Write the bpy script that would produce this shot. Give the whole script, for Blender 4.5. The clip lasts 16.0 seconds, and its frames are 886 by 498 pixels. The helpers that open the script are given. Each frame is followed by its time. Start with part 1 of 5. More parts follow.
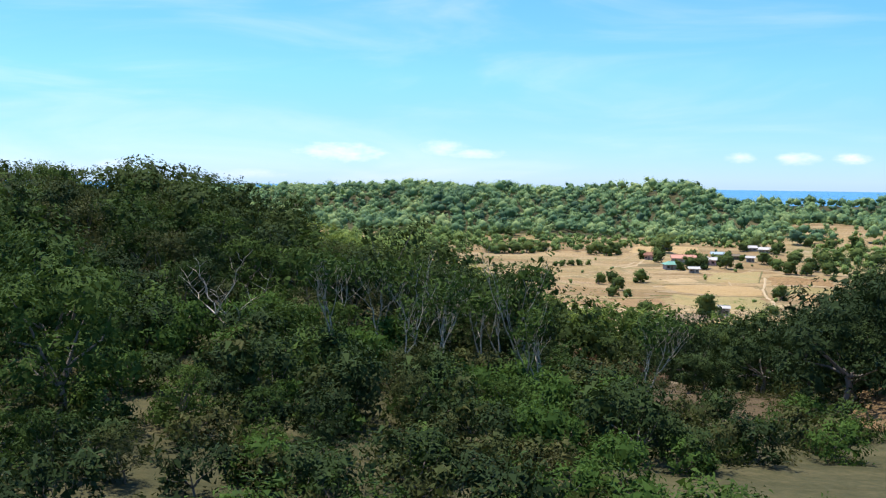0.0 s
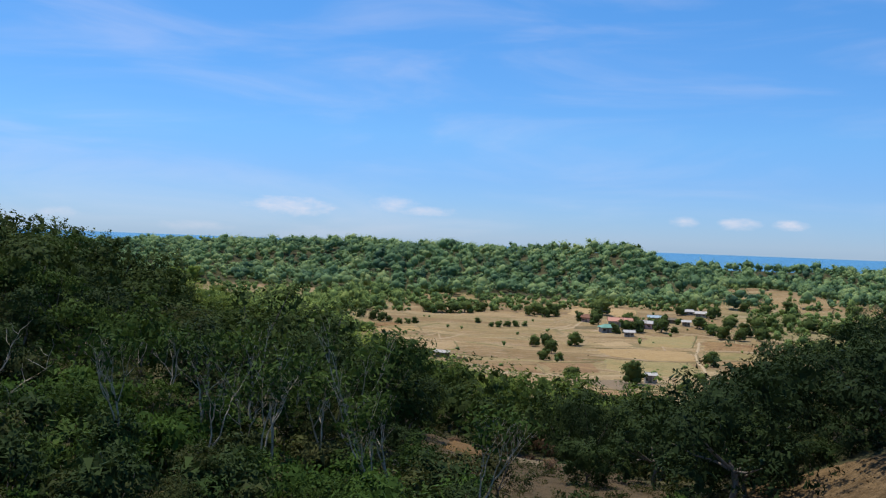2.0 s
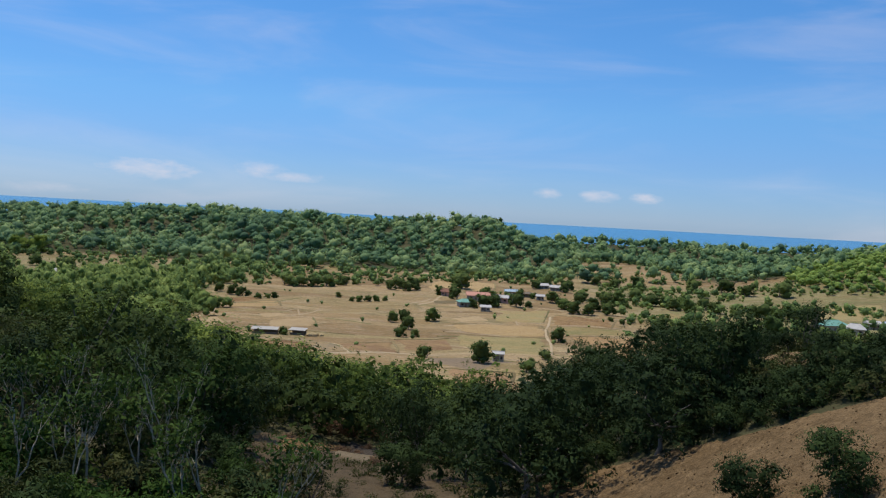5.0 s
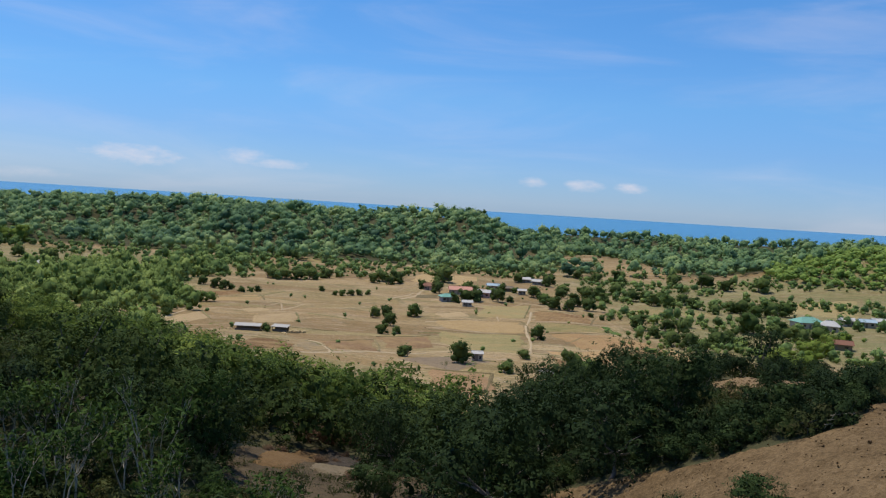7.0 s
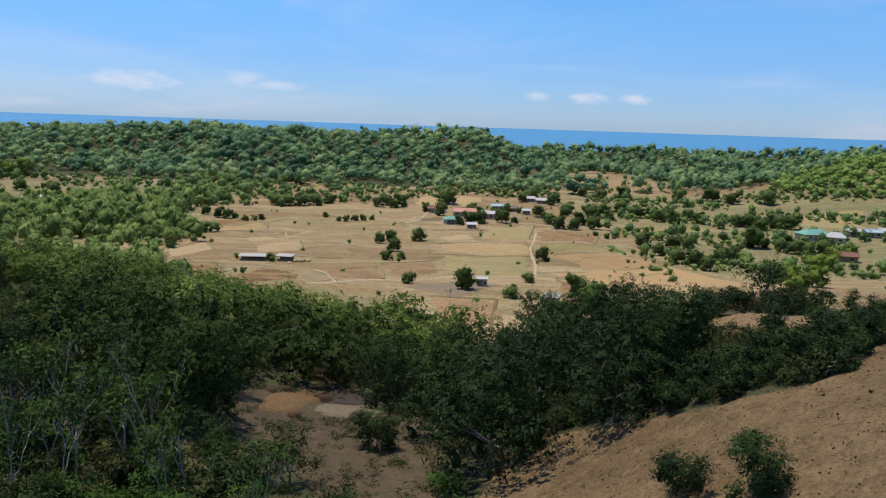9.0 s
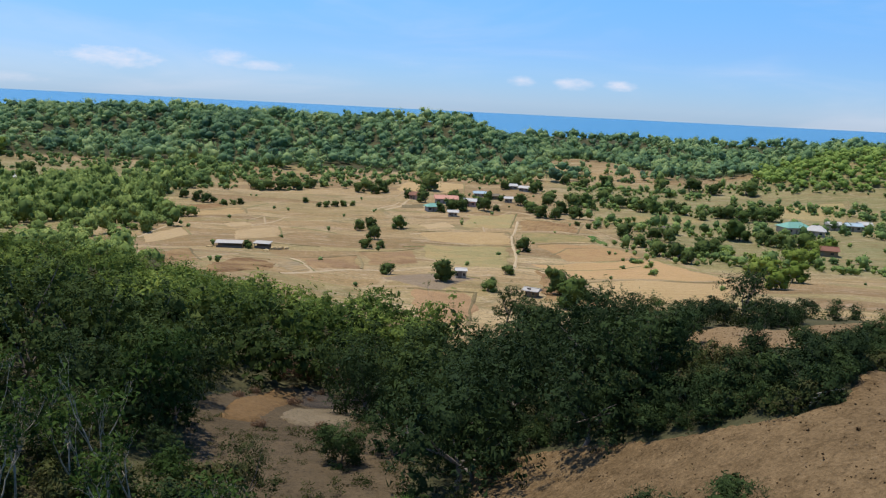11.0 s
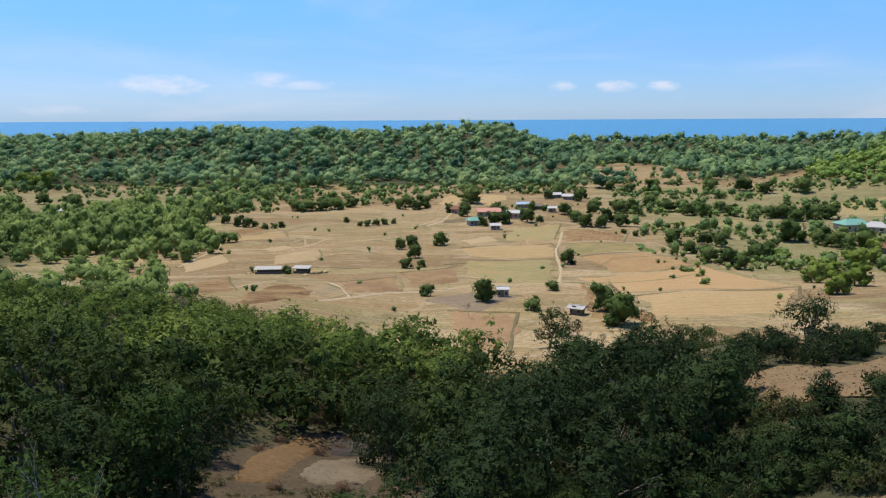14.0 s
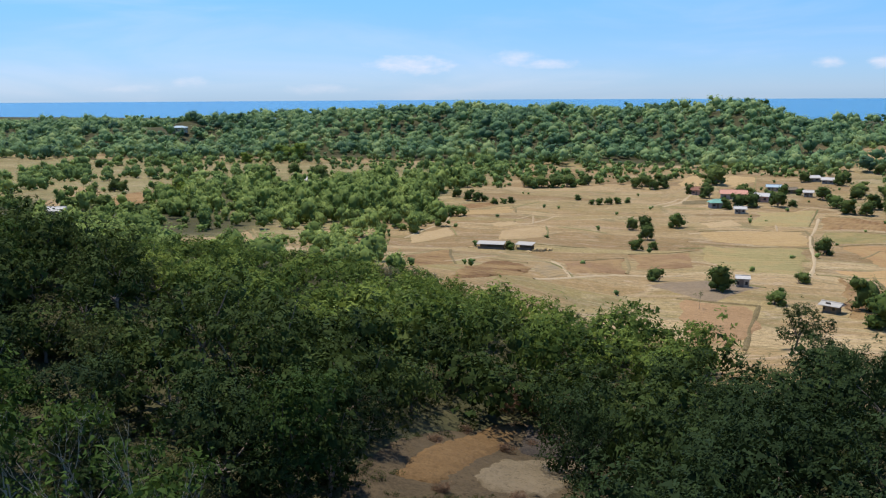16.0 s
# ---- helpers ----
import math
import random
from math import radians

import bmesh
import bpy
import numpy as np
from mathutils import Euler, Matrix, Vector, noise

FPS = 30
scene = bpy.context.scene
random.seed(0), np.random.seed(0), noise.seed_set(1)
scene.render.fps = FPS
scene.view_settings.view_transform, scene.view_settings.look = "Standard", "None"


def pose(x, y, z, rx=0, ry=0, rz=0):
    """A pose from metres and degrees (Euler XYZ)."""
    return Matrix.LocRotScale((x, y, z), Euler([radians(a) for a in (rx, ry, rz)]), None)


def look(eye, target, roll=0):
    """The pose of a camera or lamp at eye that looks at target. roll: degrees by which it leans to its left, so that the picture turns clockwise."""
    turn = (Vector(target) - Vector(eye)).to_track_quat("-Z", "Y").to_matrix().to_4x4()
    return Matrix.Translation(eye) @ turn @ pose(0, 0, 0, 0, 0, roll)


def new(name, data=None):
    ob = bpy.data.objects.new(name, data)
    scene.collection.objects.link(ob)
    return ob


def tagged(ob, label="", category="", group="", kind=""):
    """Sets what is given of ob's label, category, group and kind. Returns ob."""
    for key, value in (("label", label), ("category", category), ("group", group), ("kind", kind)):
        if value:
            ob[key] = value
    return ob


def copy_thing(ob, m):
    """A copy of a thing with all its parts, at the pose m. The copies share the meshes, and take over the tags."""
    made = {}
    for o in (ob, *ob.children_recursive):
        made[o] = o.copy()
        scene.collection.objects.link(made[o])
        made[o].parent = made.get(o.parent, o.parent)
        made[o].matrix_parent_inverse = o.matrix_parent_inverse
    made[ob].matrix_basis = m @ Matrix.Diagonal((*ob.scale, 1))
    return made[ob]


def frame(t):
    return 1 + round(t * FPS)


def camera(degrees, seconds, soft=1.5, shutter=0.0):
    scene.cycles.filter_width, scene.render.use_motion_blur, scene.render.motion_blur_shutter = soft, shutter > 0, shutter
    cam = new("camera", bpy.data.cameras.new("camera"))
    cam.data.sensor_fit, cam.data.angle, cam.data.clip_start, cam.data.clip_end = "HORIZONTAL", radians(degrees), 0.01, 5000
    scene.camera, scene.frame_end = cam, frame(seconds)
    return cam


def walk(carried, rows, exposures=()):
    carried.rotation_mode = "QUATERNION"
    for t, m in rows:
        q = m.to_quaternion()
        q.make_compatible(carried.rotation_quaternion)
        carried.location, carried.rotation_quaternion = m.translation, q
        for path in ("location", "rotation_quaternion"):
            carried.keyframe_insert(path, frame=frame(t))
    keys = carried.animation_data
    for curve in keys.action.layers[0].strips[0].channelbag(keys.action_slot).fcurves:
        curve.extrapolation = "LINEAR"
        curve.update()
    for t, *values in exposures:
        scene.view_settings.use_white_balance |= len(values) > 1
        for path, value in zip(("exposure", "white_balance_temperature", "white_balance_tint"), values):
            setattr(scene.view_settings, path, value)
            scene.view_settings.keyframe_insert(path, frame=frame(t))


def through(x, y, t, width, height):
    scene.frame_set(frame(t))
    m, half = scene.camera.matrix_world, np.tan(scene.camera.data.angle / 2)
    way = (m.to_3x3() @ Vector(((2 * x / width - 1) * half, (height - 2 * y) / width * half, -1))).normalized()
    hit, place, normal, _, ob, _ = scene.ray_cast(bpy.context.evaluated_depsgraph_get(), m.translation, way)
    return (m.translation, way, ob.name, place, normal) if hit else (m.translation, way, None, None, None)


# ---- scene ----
EXPOSURES = [(0.0, 0.75), (0.8, 0.5), (1.5, 0.2), (2.5, 0.0), (3.5, -0.1), (7.5, -0.05), (8.5, -0.06), (8.9, 0.06), (9.5, 0.17), (12.0, 0.21), (16.0, 0.27)]
cam = camera(55.19, 16.0, soft=1.2)
PATH = [
    (0.0, pose(-9.44, -3.02, 41.05, 85.16, -0.73, 13.03)),
    (0.5, pose(-8.76, -0.53, 41.11, 85.15, -0.07, 19.94)),
    (1.0, pose(-7.65, 1.93, 41.22, 88.68, -0.08, 21.62)),
    (1.5, pose(-6.23, 3.52, 41.36, 88.85, -0.60, 17.53)),
    (2.0, pose(-4.86, 4.59, 41.56, 89.09, -2.13, 9.64)),
    (2.5, pose(-4.14, 4.74, 41.78, 89.54, -2.91, 3.75)),
    (3.0, pose(-3.59, 4.67, 42.01, 90.12, -2.96, 1.70)),
    (3.5, pose(-2.97, 4.63, 42.46, 89.04, -3.40, 1.29)),
    (4.0, pose(-2.41, 4.17, 43.10, 88.36, -2.36, 1.15)),
    (6.5, pose(-0.78, -1.40, 48.28, 86.39, -4.43, 0.04)),
    (7.0, pose(-0.68, -1.46, 48.71, 86.59, -3.56, -0.24)),
    (7.5, pose(-0.58, -1.22, 49.11, 85.98, -2.74, -0.09)),
    (8.0, pose(-0.45, -0.96, 49.52, 85.71, -1.86, 0.11)),
    (8.5, pose(-0.15, -0.44, 50.14, 80.89, -1.53, 0.60)),
    (9.0, pose(0.00, 0.00, 50.64, 81.06, -1.82, -0.05)),
    (9.5, pose(0.05, 0.56, 51.05, 80.81, -2.39, -1.08)),
    (12.0, pose(1.38, 5.27, 52.48, 79.85, -2.95, -0.97)),
    (12.5, pose(1.57, 6.24, 52.66, 80.69, -1.50, -0.92)),
    (13.0, pose(1.96, 7.14, 52.69, 80.75, -0.17, 0.51)),
    (13.5, pose(2.47, 8.49, 53.10, 79.12, -0.18, 0.91)),
    (14.0, pose(3.02, 9.94, 53.14, 80.63, 0.30, 1.71)),
    (14.5, pose(3.69, 11.81, 53.04, 79.35, 0.24, 2.26)),
    (15.0, pose(4.58, 14.50, 52.79, 78.57, -0.18, 3.95)),
    (15.5, pose(4.88, 17.86, 51.96, 78.76, -0.05, 9.34)),
    (16.0, pose(4.49, 21.21, 50.64, 79.34, 0.39, 17.79)),
]
# the clip's camera meters brighter at first, then for the sky, then for the land
walk(cam, PATH, exposures=EXPOSURES)
# ---- sky, sun ----
SUN_ELEVATION, SUN_AZIMUTH = radians(71), radians(-52)
sun_way = Vector((math.sin(SUN_AZIMUTH) * math.cos(SUN_ELEVATION), math.cos(SUN_AZIMUTH) * math.cos(SUN_ELEVATION), math.sin(SUN_ELEVATION)))
sun = new("sun", bpy.data.lights.new("sun", "SUN"))
sun.data.energy, sun.data.angle, sun.data.color = 4.2, radians(0.53), (1.0, 0.95, 0.87)
sun.matrix_world = look(sun_way * 900, (0, 0, 0))


def node(tree, kind, inputs=(), **settings):
    """Adds a shader node; inputs maps socket names or numbers to values or to sockets."""
    n = tree.nodes.new(kind)
    for key, value in settings.items():
        setattr(n, key, value)
    for key, value in dict(inputs).items():
        if isinstance(value, bpy.types.NodeSocket):
            tree.links.new(value, n.inputs[key])
        else:
            n.inputs[key].default_value = value
    return n


def ramp(tree, fac, stops):
    n = node(tree, "ShaderNodeValToRGB", {0: fac})
    while len(n.color_ramp.elements) < len(stops):
        n.color_ramp.elements.new(0.5)
    for e, (at, colour) in zip(n.color_ramp.elements, stops):
        e.position, e.color = at, (*colour, 1)
    return n.outputs[0]


def maths(tree, operation, a, b=0.0, c=0.0):
    return node(tree, "ShaderNodeMath", {0: a, 1: b, 2: c}, operation=operation).outputs[0]


world = bpy.data.worlds.new("sky")
scene.world = world
world.use_nodes = True
wt = world.node_tree
wt.nodes.clear()
sky = node(wt, "ShaderNodeTexSky", sky_type="NISHITA", sun_disc=False, sun_elevation=SUN_ELEVATION, sun_rotation=SUN_AZIMUTH,
           altitude=50, air_density=1.0, dust_density=0.0, ozone_density=5.0)
way = node(wt, "ShaderNodeTexCoord").outputs["Generated"]
split = node(wt, "ShaderNodeSeparateXYZ", {0: way})
azimuth = node(wt, "ShaderNodeMath", {0: split.outputs[0], 1: split.outputs[1]}, operation="ARCTAN2").outputs[0]
height = maths(wt, "ARCSINE", split.outputs[2])
plane = node(wt, "ShaderNodeCombineXYZ", {0: azimuth, 1: height}).outputs[0]
puffs = node(wt, "ShaderNodeTexNoise", {"Vector": node(wt, "ShaderNodeVectorMath", {0: plane, 1: (1, 2.2, 1)}, operation="MULTIPLY").outputs[0],
                                        "Scale": 55.0, "Detail": 5.0, "Roughness": 0.6}).outputs[0]
# small fair-weather cumuli low over the sea: azimuth, height, half width, half height in degrees, strength
CUMULI = [(-19.9, 1.6, 3.2, 0.68, 0.66), (-13.1, 1.95, 1.8, 0.6, 0.5), (-11.0, 1.55, 2.2, 0.38, 0.5), (6.2, 1.5, 0.9, 0.34, 0.6), (9.6, 1.4, 1.3, 0.38, 0.7),
          (12.6, 1.4, 1.0, 0.36, 0.8), (-34.0, 0.6, 1.6, 0.4, 0.35), (-38.0, 0.2, 2.6, 0.35, 0.3), (-26.0, 0.1, 2.4, 0.4, 0.3)]
total = None
for az, el, w, h, strength in CUMULI:
    da = maths(wt, "DIVIDE", maths(wt, "SUBTRACT", azimuth, radians(az)), radians(w))
    de = maths(wt, "DIVIDE", maths(wt, "SUBTRACT", height, radians(el)), radians(h))
    far = maths(wt, "ADD", maths(wt, "MULTIPLY", da, da), maths(wt, "MULTIPLY", de, de))
    edge = maths(wt, "SUBTRACT", maths(wt, "MULTIPLY", puffs, 1.45), maths(wt, "MULTIPLY", far, 0.55))
    body = node(wt, "ShaderNodeMapRange", {0: edge, 1: -0.15, 2: 1.45, 3: 0.0, 4: strength}, interpolation_type="SMOOTHSTEP").outputs[0]
    total = body if total is None else maths(wt, "MAXIMUM", total, body)
# thin high cirrus
veil = node(wt, "ShaderNodeTexNoise", {"Vector": node(wt, "ShaderNodeVectorMath", {0: plane, 1: (1.0, 5.0, 1)}, operation="MULTIPLY").outputs[0],
                                       "Scale": 3.2, "Detail": 6.0, "Roughness": 0.55, "Distortion": 0.6}).outputs[0]
veil = node(wt, "ShaderNodeMapRange", {0: veil, 1: 0.42, 2: 0.8, 3: 0.0, 4: 0.2}, interpolation_type="SMOOTHSTEP").outputs[0]
cover = maths(wt, "MAXIMUM", total, veil)
air = node(wt, "ShaderNodeMix", {0: 1.0, 6: sky.outputs[0], 7: ramp(wt, maths(wt, "MULTIPLY", split.outputs[2], 3.0), [(0.0, (0.48, 0.70, 1.24)), (0.2, (0.52, 0.78, 1.25)), (0.35, (0.57, 0.91, 1.29)), (1.0, (0.52, 1.05, 1.42))])}, data_type="RGBA", blend_type="MULTIPLY")
mixed = node(wt, "ShaderNodeMix", {0: cover, 6: air.outputs[2], 7: (8.9, 8.1, 8.5, 1)}, data_type="RGBA")
back = node(wt, "ShaderNodeBackground", {0: mixed.outputs[2], 1: 0.10})
wt.links.new(back.outputs[0], node(wt, "ShaderNodeOutputWorld").inputs[0])

# ---- materials ----
def material(name, roughness=0.9, specular=0.2):
    m = bpy.data.materials.new(name)
    m.use_nodes = True
    t = m.node_tree
    b = t.nodes["Principled BSDF"]
    b.inputs["Roughness"].default_value, b.inputs["Specular IOR Level"].default_value = roughness, specular
    return m, t, b


def noise_at(t, scale, detail=5.0, rough=0.6, vector=None, distortion=0.0):
    v = vector or node(t, "ShaderNodeNewGeometry").outputs["Position"]
    return node(t, "ShaderNodeTexNoise", {"Vector": v, "Scale": scale, "Detail": detail, "Roughness": rough, "Distortion": distortion}).outputs[0]


def mixed_colour(t, fac, a, b):
    return node(t, "ShaderNodeMix", {0: fac, 6: a if isinstance(a, bpy.types.NodeSocket) else (*a, 1), 7: b if isinstance(b, bpy.types.NodeSocket) else (*b, 1)}, data_type="RGBA").outputs[2]


def bumped(t, b, height, strength=0.5, distance=0.1):
    t.links.new(node(t, "ShaderNodeBump", {"Height": height, "Strength": strength, "Distance": distance}).outputs[0], b.inputs["Normal"])


def leaf_material(name, dark, mid, light, through=0.35, joined=False):
    """Leaves: hue varies from tree to tree and from leaf to leaf; some light passes through the blade."""
    m, t, b = material(name, 0.8, 0.08)
    own = node(t, "ShaderNodeObjectInfo").outputs["Random"] if not joined else node(t, "ShaderNodeAttribute", attribute_name="tone").outputs["Fac"]
    leaf = node(t, "ShaderNodeNewGeometry").outputs["Random Per Island"]
    k = maths(t, "ADD", maths(t, "MULTIPLY", own, 0.6), maths(t, "MULTIPLY", leaf, 0.4))
    c = ramp(t, k, [(0.1, dark), (0.5, mid), (0.95, light)])
    t.links.new(c, b.inputs["Base Color"])
    tr = node(t, "ShaderNodeBsdfTranslucent", {0: c})
    mx = node(t, "ShaderNodeMixShader", {0: through, 1: b.outputs[0], 2: tr.outputs[0]})
    t.links.new(mx.outputs[0], t.nodes["Material Output"].inputs[0])
    return m


# Dark, green and dry foliage is lowered further to stand for cloud shade nearby.
LEAF_DARK = leaf_material("dark foliage lowered for cloud shade", (0.017, 0.030, 0.010), (0.026, 0.044, 0.013), (0.044, 0.068, 0.018), 0.15)
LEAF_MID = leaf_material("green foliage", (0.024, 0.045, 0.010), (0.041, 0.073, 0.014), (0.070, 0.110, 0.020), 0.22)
LEAF_DRY = leaf_material("dry foliage", (0.034, 0.046, 0.014), (0.056, 0.068, 0.020), (0.098, 0.092, 0.034), 0.22)
LEAF_LIME = leaf_material("yellow-green foliage", (0.112, 0.160, 0.026), (0.170, 0.228, 0.038), (0.240, 0.290, 0.062))
# Sunlit and cloud-shaded tones of the same hillside trees, painted into the leaf colours.
LEAF_SUNLIT = leaf_material("mixed foliage painted sunlit", (0.050, 0.078, 0.018), (0.118, 0.168, 0.034), (0.250, 0.300, 0.062), joined=True)
LEAF_SHADED = leaf_material("slope tree foliage painted shaded", (0.024, 0.038, 0.009), (0.044, 0.068, 0.016), (0.082, 0.104, 0.024), 0.22, joined=True)
LEAF_PALE = leaf_material("pale dry scrub foliage", (0.10, 0.095, 0.045), (0.17, 0.155, 0.075), (0.27, 0.225, 0.13), joined=True)
# Scrub colours are lowered to stand for shade on the near slope.
LEAF_SCRUB = leaf_material("scrub foliage", (0.022, 0.034, 0.009), (0.050, 0.062, 0.016), (0.104, 0.088, 0.034), joined=True)
# Grove leaf colour is raised to paint in the valley's haze.
LEAF_GROVE_HAZED = leaf_material("grove foliage with painted haze", (0.095, 0.148, 0.042), (0.205, 0.275, 0.072), (0.365, 0.420, 0.125), joined=True)
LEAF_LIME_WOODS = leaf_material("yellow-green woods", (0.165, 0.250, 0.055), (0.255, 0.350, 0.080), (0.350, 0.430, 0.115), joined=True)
# Hedgerow leaves likewise brightened, in place of haze over the distance.
LEAF_HEDGE_HAZED = leaf_material("hedgerow foliage with painted haze", (0.086, 0.142, 0.050), (0.180, 0.262, 0.080), (0.340, 0.410, 0.124), joined=True)
LEAF_FARM = leaf_material("farm tree foliage", (0.055, 0.082, 0.024), (0.098, 0.136, 0.036), (0.170, 0.215, 0.060))
# Fresh bush leaves, darkened to paint in the near slope's cloud shade.
LEAF_FRESH = leaf_material("fresh green foliage", (0.036, 0.072, 0.014), (0.056, 0.106, 0.020), (0.085, 0.145, 0.030))
LEAF_BROWN = leaf_material("withered foliage", (0.10, 0.06, 0.035), (0.18, 0.11, 0.065), (0.28, 0.19, 0.12))
LEAF_BAMBOO = leaf_material("bamboo foliage", (0.066, 0.102, 0.026), (0.102, 0.150, 0.036), (0.156, 0.204, 0.060))


def hazed_leaf_material():
    """Woods on the ridge: patches of dark, green and yellow-green crowns, all paled to imitate haze."""
    m, t, b = material("ridge foliage with painted haze", 0.7, 0.15)
    n = noise_at(t, 0.022, 3)
    leaf = node(t, "ShaderNodeNewGeometry").outputs["Random Per Island"]
    tone = node(t, "ShaderNodeAttribute", attribute_name="tone").outputs["Fac"]
    k = maths(t, "ADD", maths(t, "MULTIPLY", tone, 0.62), maths(t, "ADD", maths(t, "MULTIPLY", maths(t, "SUBTRACT", n, 0.36), 1.25), maths(t, "MULTIPLY", leaf, 0.14)))
    # ramp raised above real leaf tones: distance haze is painted into it
    c = ramp(t, k, [(0.10, (0.066, 0.128, 0.072)), (0.36, (0.132, 0.228, 0.102)), (0.60, (0.222, 0.325, 0.128)), (0.92, (0.360, 0.430, 0.165))])
    t.links.new(c, b.inputs["Base Color"])
    mx = node(t, "ShaderNodeMixShader", {0: 0.35, 1: b.outputs[0], 2: node(t, "ShaderNodeBsdfTranslucent", {0: c}).outputs[0]})
    t.links.new(mx.outputs[0], t.nodes["Material Output"].inputs[0])
    return m


LEAF_RIDGE_HAZED = hazed_leaf_material()


def bark_material(name, a, b_):
    m, t, b = material(name, 0.9, 0.1)
    v = node(t, "ShaderNodeVectorMath", {0: node(t, "ShaderNodeNewGeometry").outputs["Position"], 1: (6, 6, 1.5)}, operation="MULTIPLY").outputs[0]
    n = noise_at(t, 3.0, 6, 0.65, v)
    t.links.new(mixed_colour(t, n, a, b_), b.inputs["Base Color"])
    bumped(t, b, n, 0.6, 0.03)
    return m


BARK = bark_material("grey-brown bark", (0.10, 0.08, 0.06), (0.25, 0.21, 0.17))
BARK_GREY = bark_material("pale grey bark", (0.29, 0.24, 0.17), (0.50, 0.43, 0.32))
BARK_PALE = bark_material("bleached bark", (0.30, 0.26, 0.20), (0.55, 0.50, 0.42))


def land_material():
    """Dry pasture, bare soil and leaf litter, mixed by two scales of noise; 'wood' marks ground under trees."""
    m, t, b = material("dry land", 0.95, 0.08)
    pos = node(t, "ShaderNodeNewGeometry").outputs["Position"]
    strips = node(t, "ShaderNodeVectorMath", {0: pos, 1: (0.35, 1.6, 1.0)}, operation="MULTIPLY").outputs[0]
    big, fine, grain = noise_at(t, 0.028, 5, 0.62, strips, 0.8), noise_at(t, 0.22, 6, 0.65, strips), noise_at(t, 2.5, 5, 0.7)
    dry = ramp(t, maths(t, "ADD", maths(t, "MULTIPLY", big, 0.55), maths(t, "MULTIPLY", fine, 0.45)),
               [(0.34, (0.148, 0.127, 0.039)), (0.43, (0.240, 0.168, 0.063)), (0.49, (0.337, 0.225, 0.087)), (0.56, (0.377, 0.265, 0.112)), (0.68, (0.469, 0.351, 0.175))])
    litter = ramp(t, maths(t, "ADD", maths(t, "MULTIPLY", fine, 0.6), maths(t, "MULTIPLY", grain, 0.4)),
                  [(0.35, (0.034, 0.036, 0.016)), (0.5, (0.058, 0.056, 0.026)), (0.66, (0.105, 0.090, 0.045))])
    # small parcels with their earth banks
    bent = node(t, "ShaderNodeVectorMath", {0: strips, 1: node(t, "ShaderNodeVectorMath", {0: node(t, "ShaderNodeTexNoise", {"Vector": pos, "Scale": 0.03, "Detail": 2.0}).outputs[1], 3: 22.0}, operation="SCALE").outputs[0]}, operation="ADD").outputs[0]
    flat = node(t, "ShaderNodeVectorMath", {0: bent, 1: (1, 1, 0)}, operation="MULTIPLY").outputs[0]
    parcel = node(t, "ShaderNodeTexVoronoi", {"Vector": flat, "Scale": 0.042})
    bank = node(t, "ShaderNodeTexVoronoi", {"Vector": flat, "Scale": 0.042}, feature="DISTANCE_TO_EDGE").outputs["Distance"]
    tint = ramp(t, node(t, "ShaderNodeSeparateColor", {0: parcel.outputs["Color"]}).outputs[0],
                [(0.04, (0.185, 0.107, 0.050)), (0.22, (0.255, 0.155, 0.070)), (0.42, (0.367, 0.255, 0.125)), (0.60, (0.260, 0.218, 0.082)), (0.74, (0.316, 0.198, 0.090)), (0.94, (0.459, 0.332, 0.176))])
    dry = mixed_colour(t, 0.75, dry, tint)
    rim = node(t, "ShaderNodeMapRange", {0: maths(t, "ADD", bank, maths(t, "MULTIPLY", maths(t, "SUBTRACT", fine, 0.5), 0.10)), 1: 0.015, 2: 0.05, 3: 0.55, 4: 0.0}).outputs[0]
    dry = mixed_colour(t, rim, dry, ramp(t, noise_at(t, 0.05, 2), [(0.42, (0.133, 0.127, 0.048)), (0.58, (0.469, 0.356, 0.204))]))
    meadow = node(t, "ShaderNodeAttribute", attribute_name="meadow").outputs["Fac"]
    green = ramp(t, maths(t, "ADD", maths(t, "MULTIPLY", big, 0.5), maths(t, "MULTIPLY", fine, 0.5)), [(0.38, (0.13, 0.155, 0.05)), (0.52, (0.21, 0.205, 0.08)), (0.62, (0.33, 0.27, 0.13))])
    dry = mixed_colour(t, maths(t, "MULTIPLY", meadow, 0.8), dry, green)
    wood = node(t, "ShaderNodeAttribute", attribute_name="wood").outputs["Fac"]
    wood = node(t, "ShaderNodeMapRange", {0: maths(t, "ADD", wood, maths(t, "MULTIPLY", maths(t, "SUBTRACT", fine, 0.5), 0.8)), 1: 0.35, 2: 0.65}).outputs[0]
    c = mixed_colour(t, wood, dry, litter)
    # plough lines and low bunds inside the parcels
    bund = node(t, "ShaderNodeTexVoronoi", {"Vector": node(t, "ShaderNodeVectorMath", {0: bent, 1: (0.8, 1.3, 0)}, operation="MULTIPLY").outputs[0], "Scale": 0.13}, feature="DISTANCE_TO_EDGE").outputs["Distance"]
    thin = node(t, "ShaderNodeMapRange", {0: maths(t, "ADD", bund, maths(t, "MULTIPLY", maths(t, "SUBTRACT", grain, 0.5), 0.06)), 1: 0.01, 2: 0.045, 3: 0.6, 4: 0.0}).outputs[0]
    thin = maths(t, "MULTIPLY", thin, maths(t, "SUBTRACT", 1.0, wood))
    c = mixed_colour(t, thin, c, ramp(t, noise_at(t, 0.06, 2), [(0.44, (0.11, 0.10, 0.045)), (0.54, (0.43, 0.32, 0.22))]))
    speck = node(t, "ShaderNodeMapRange", {0: noise_at(t, 0.7, 5, 0.8), 1: 0.5, 2: 0.66, 3: 0.0, 4: 0.75}).outputs[0]
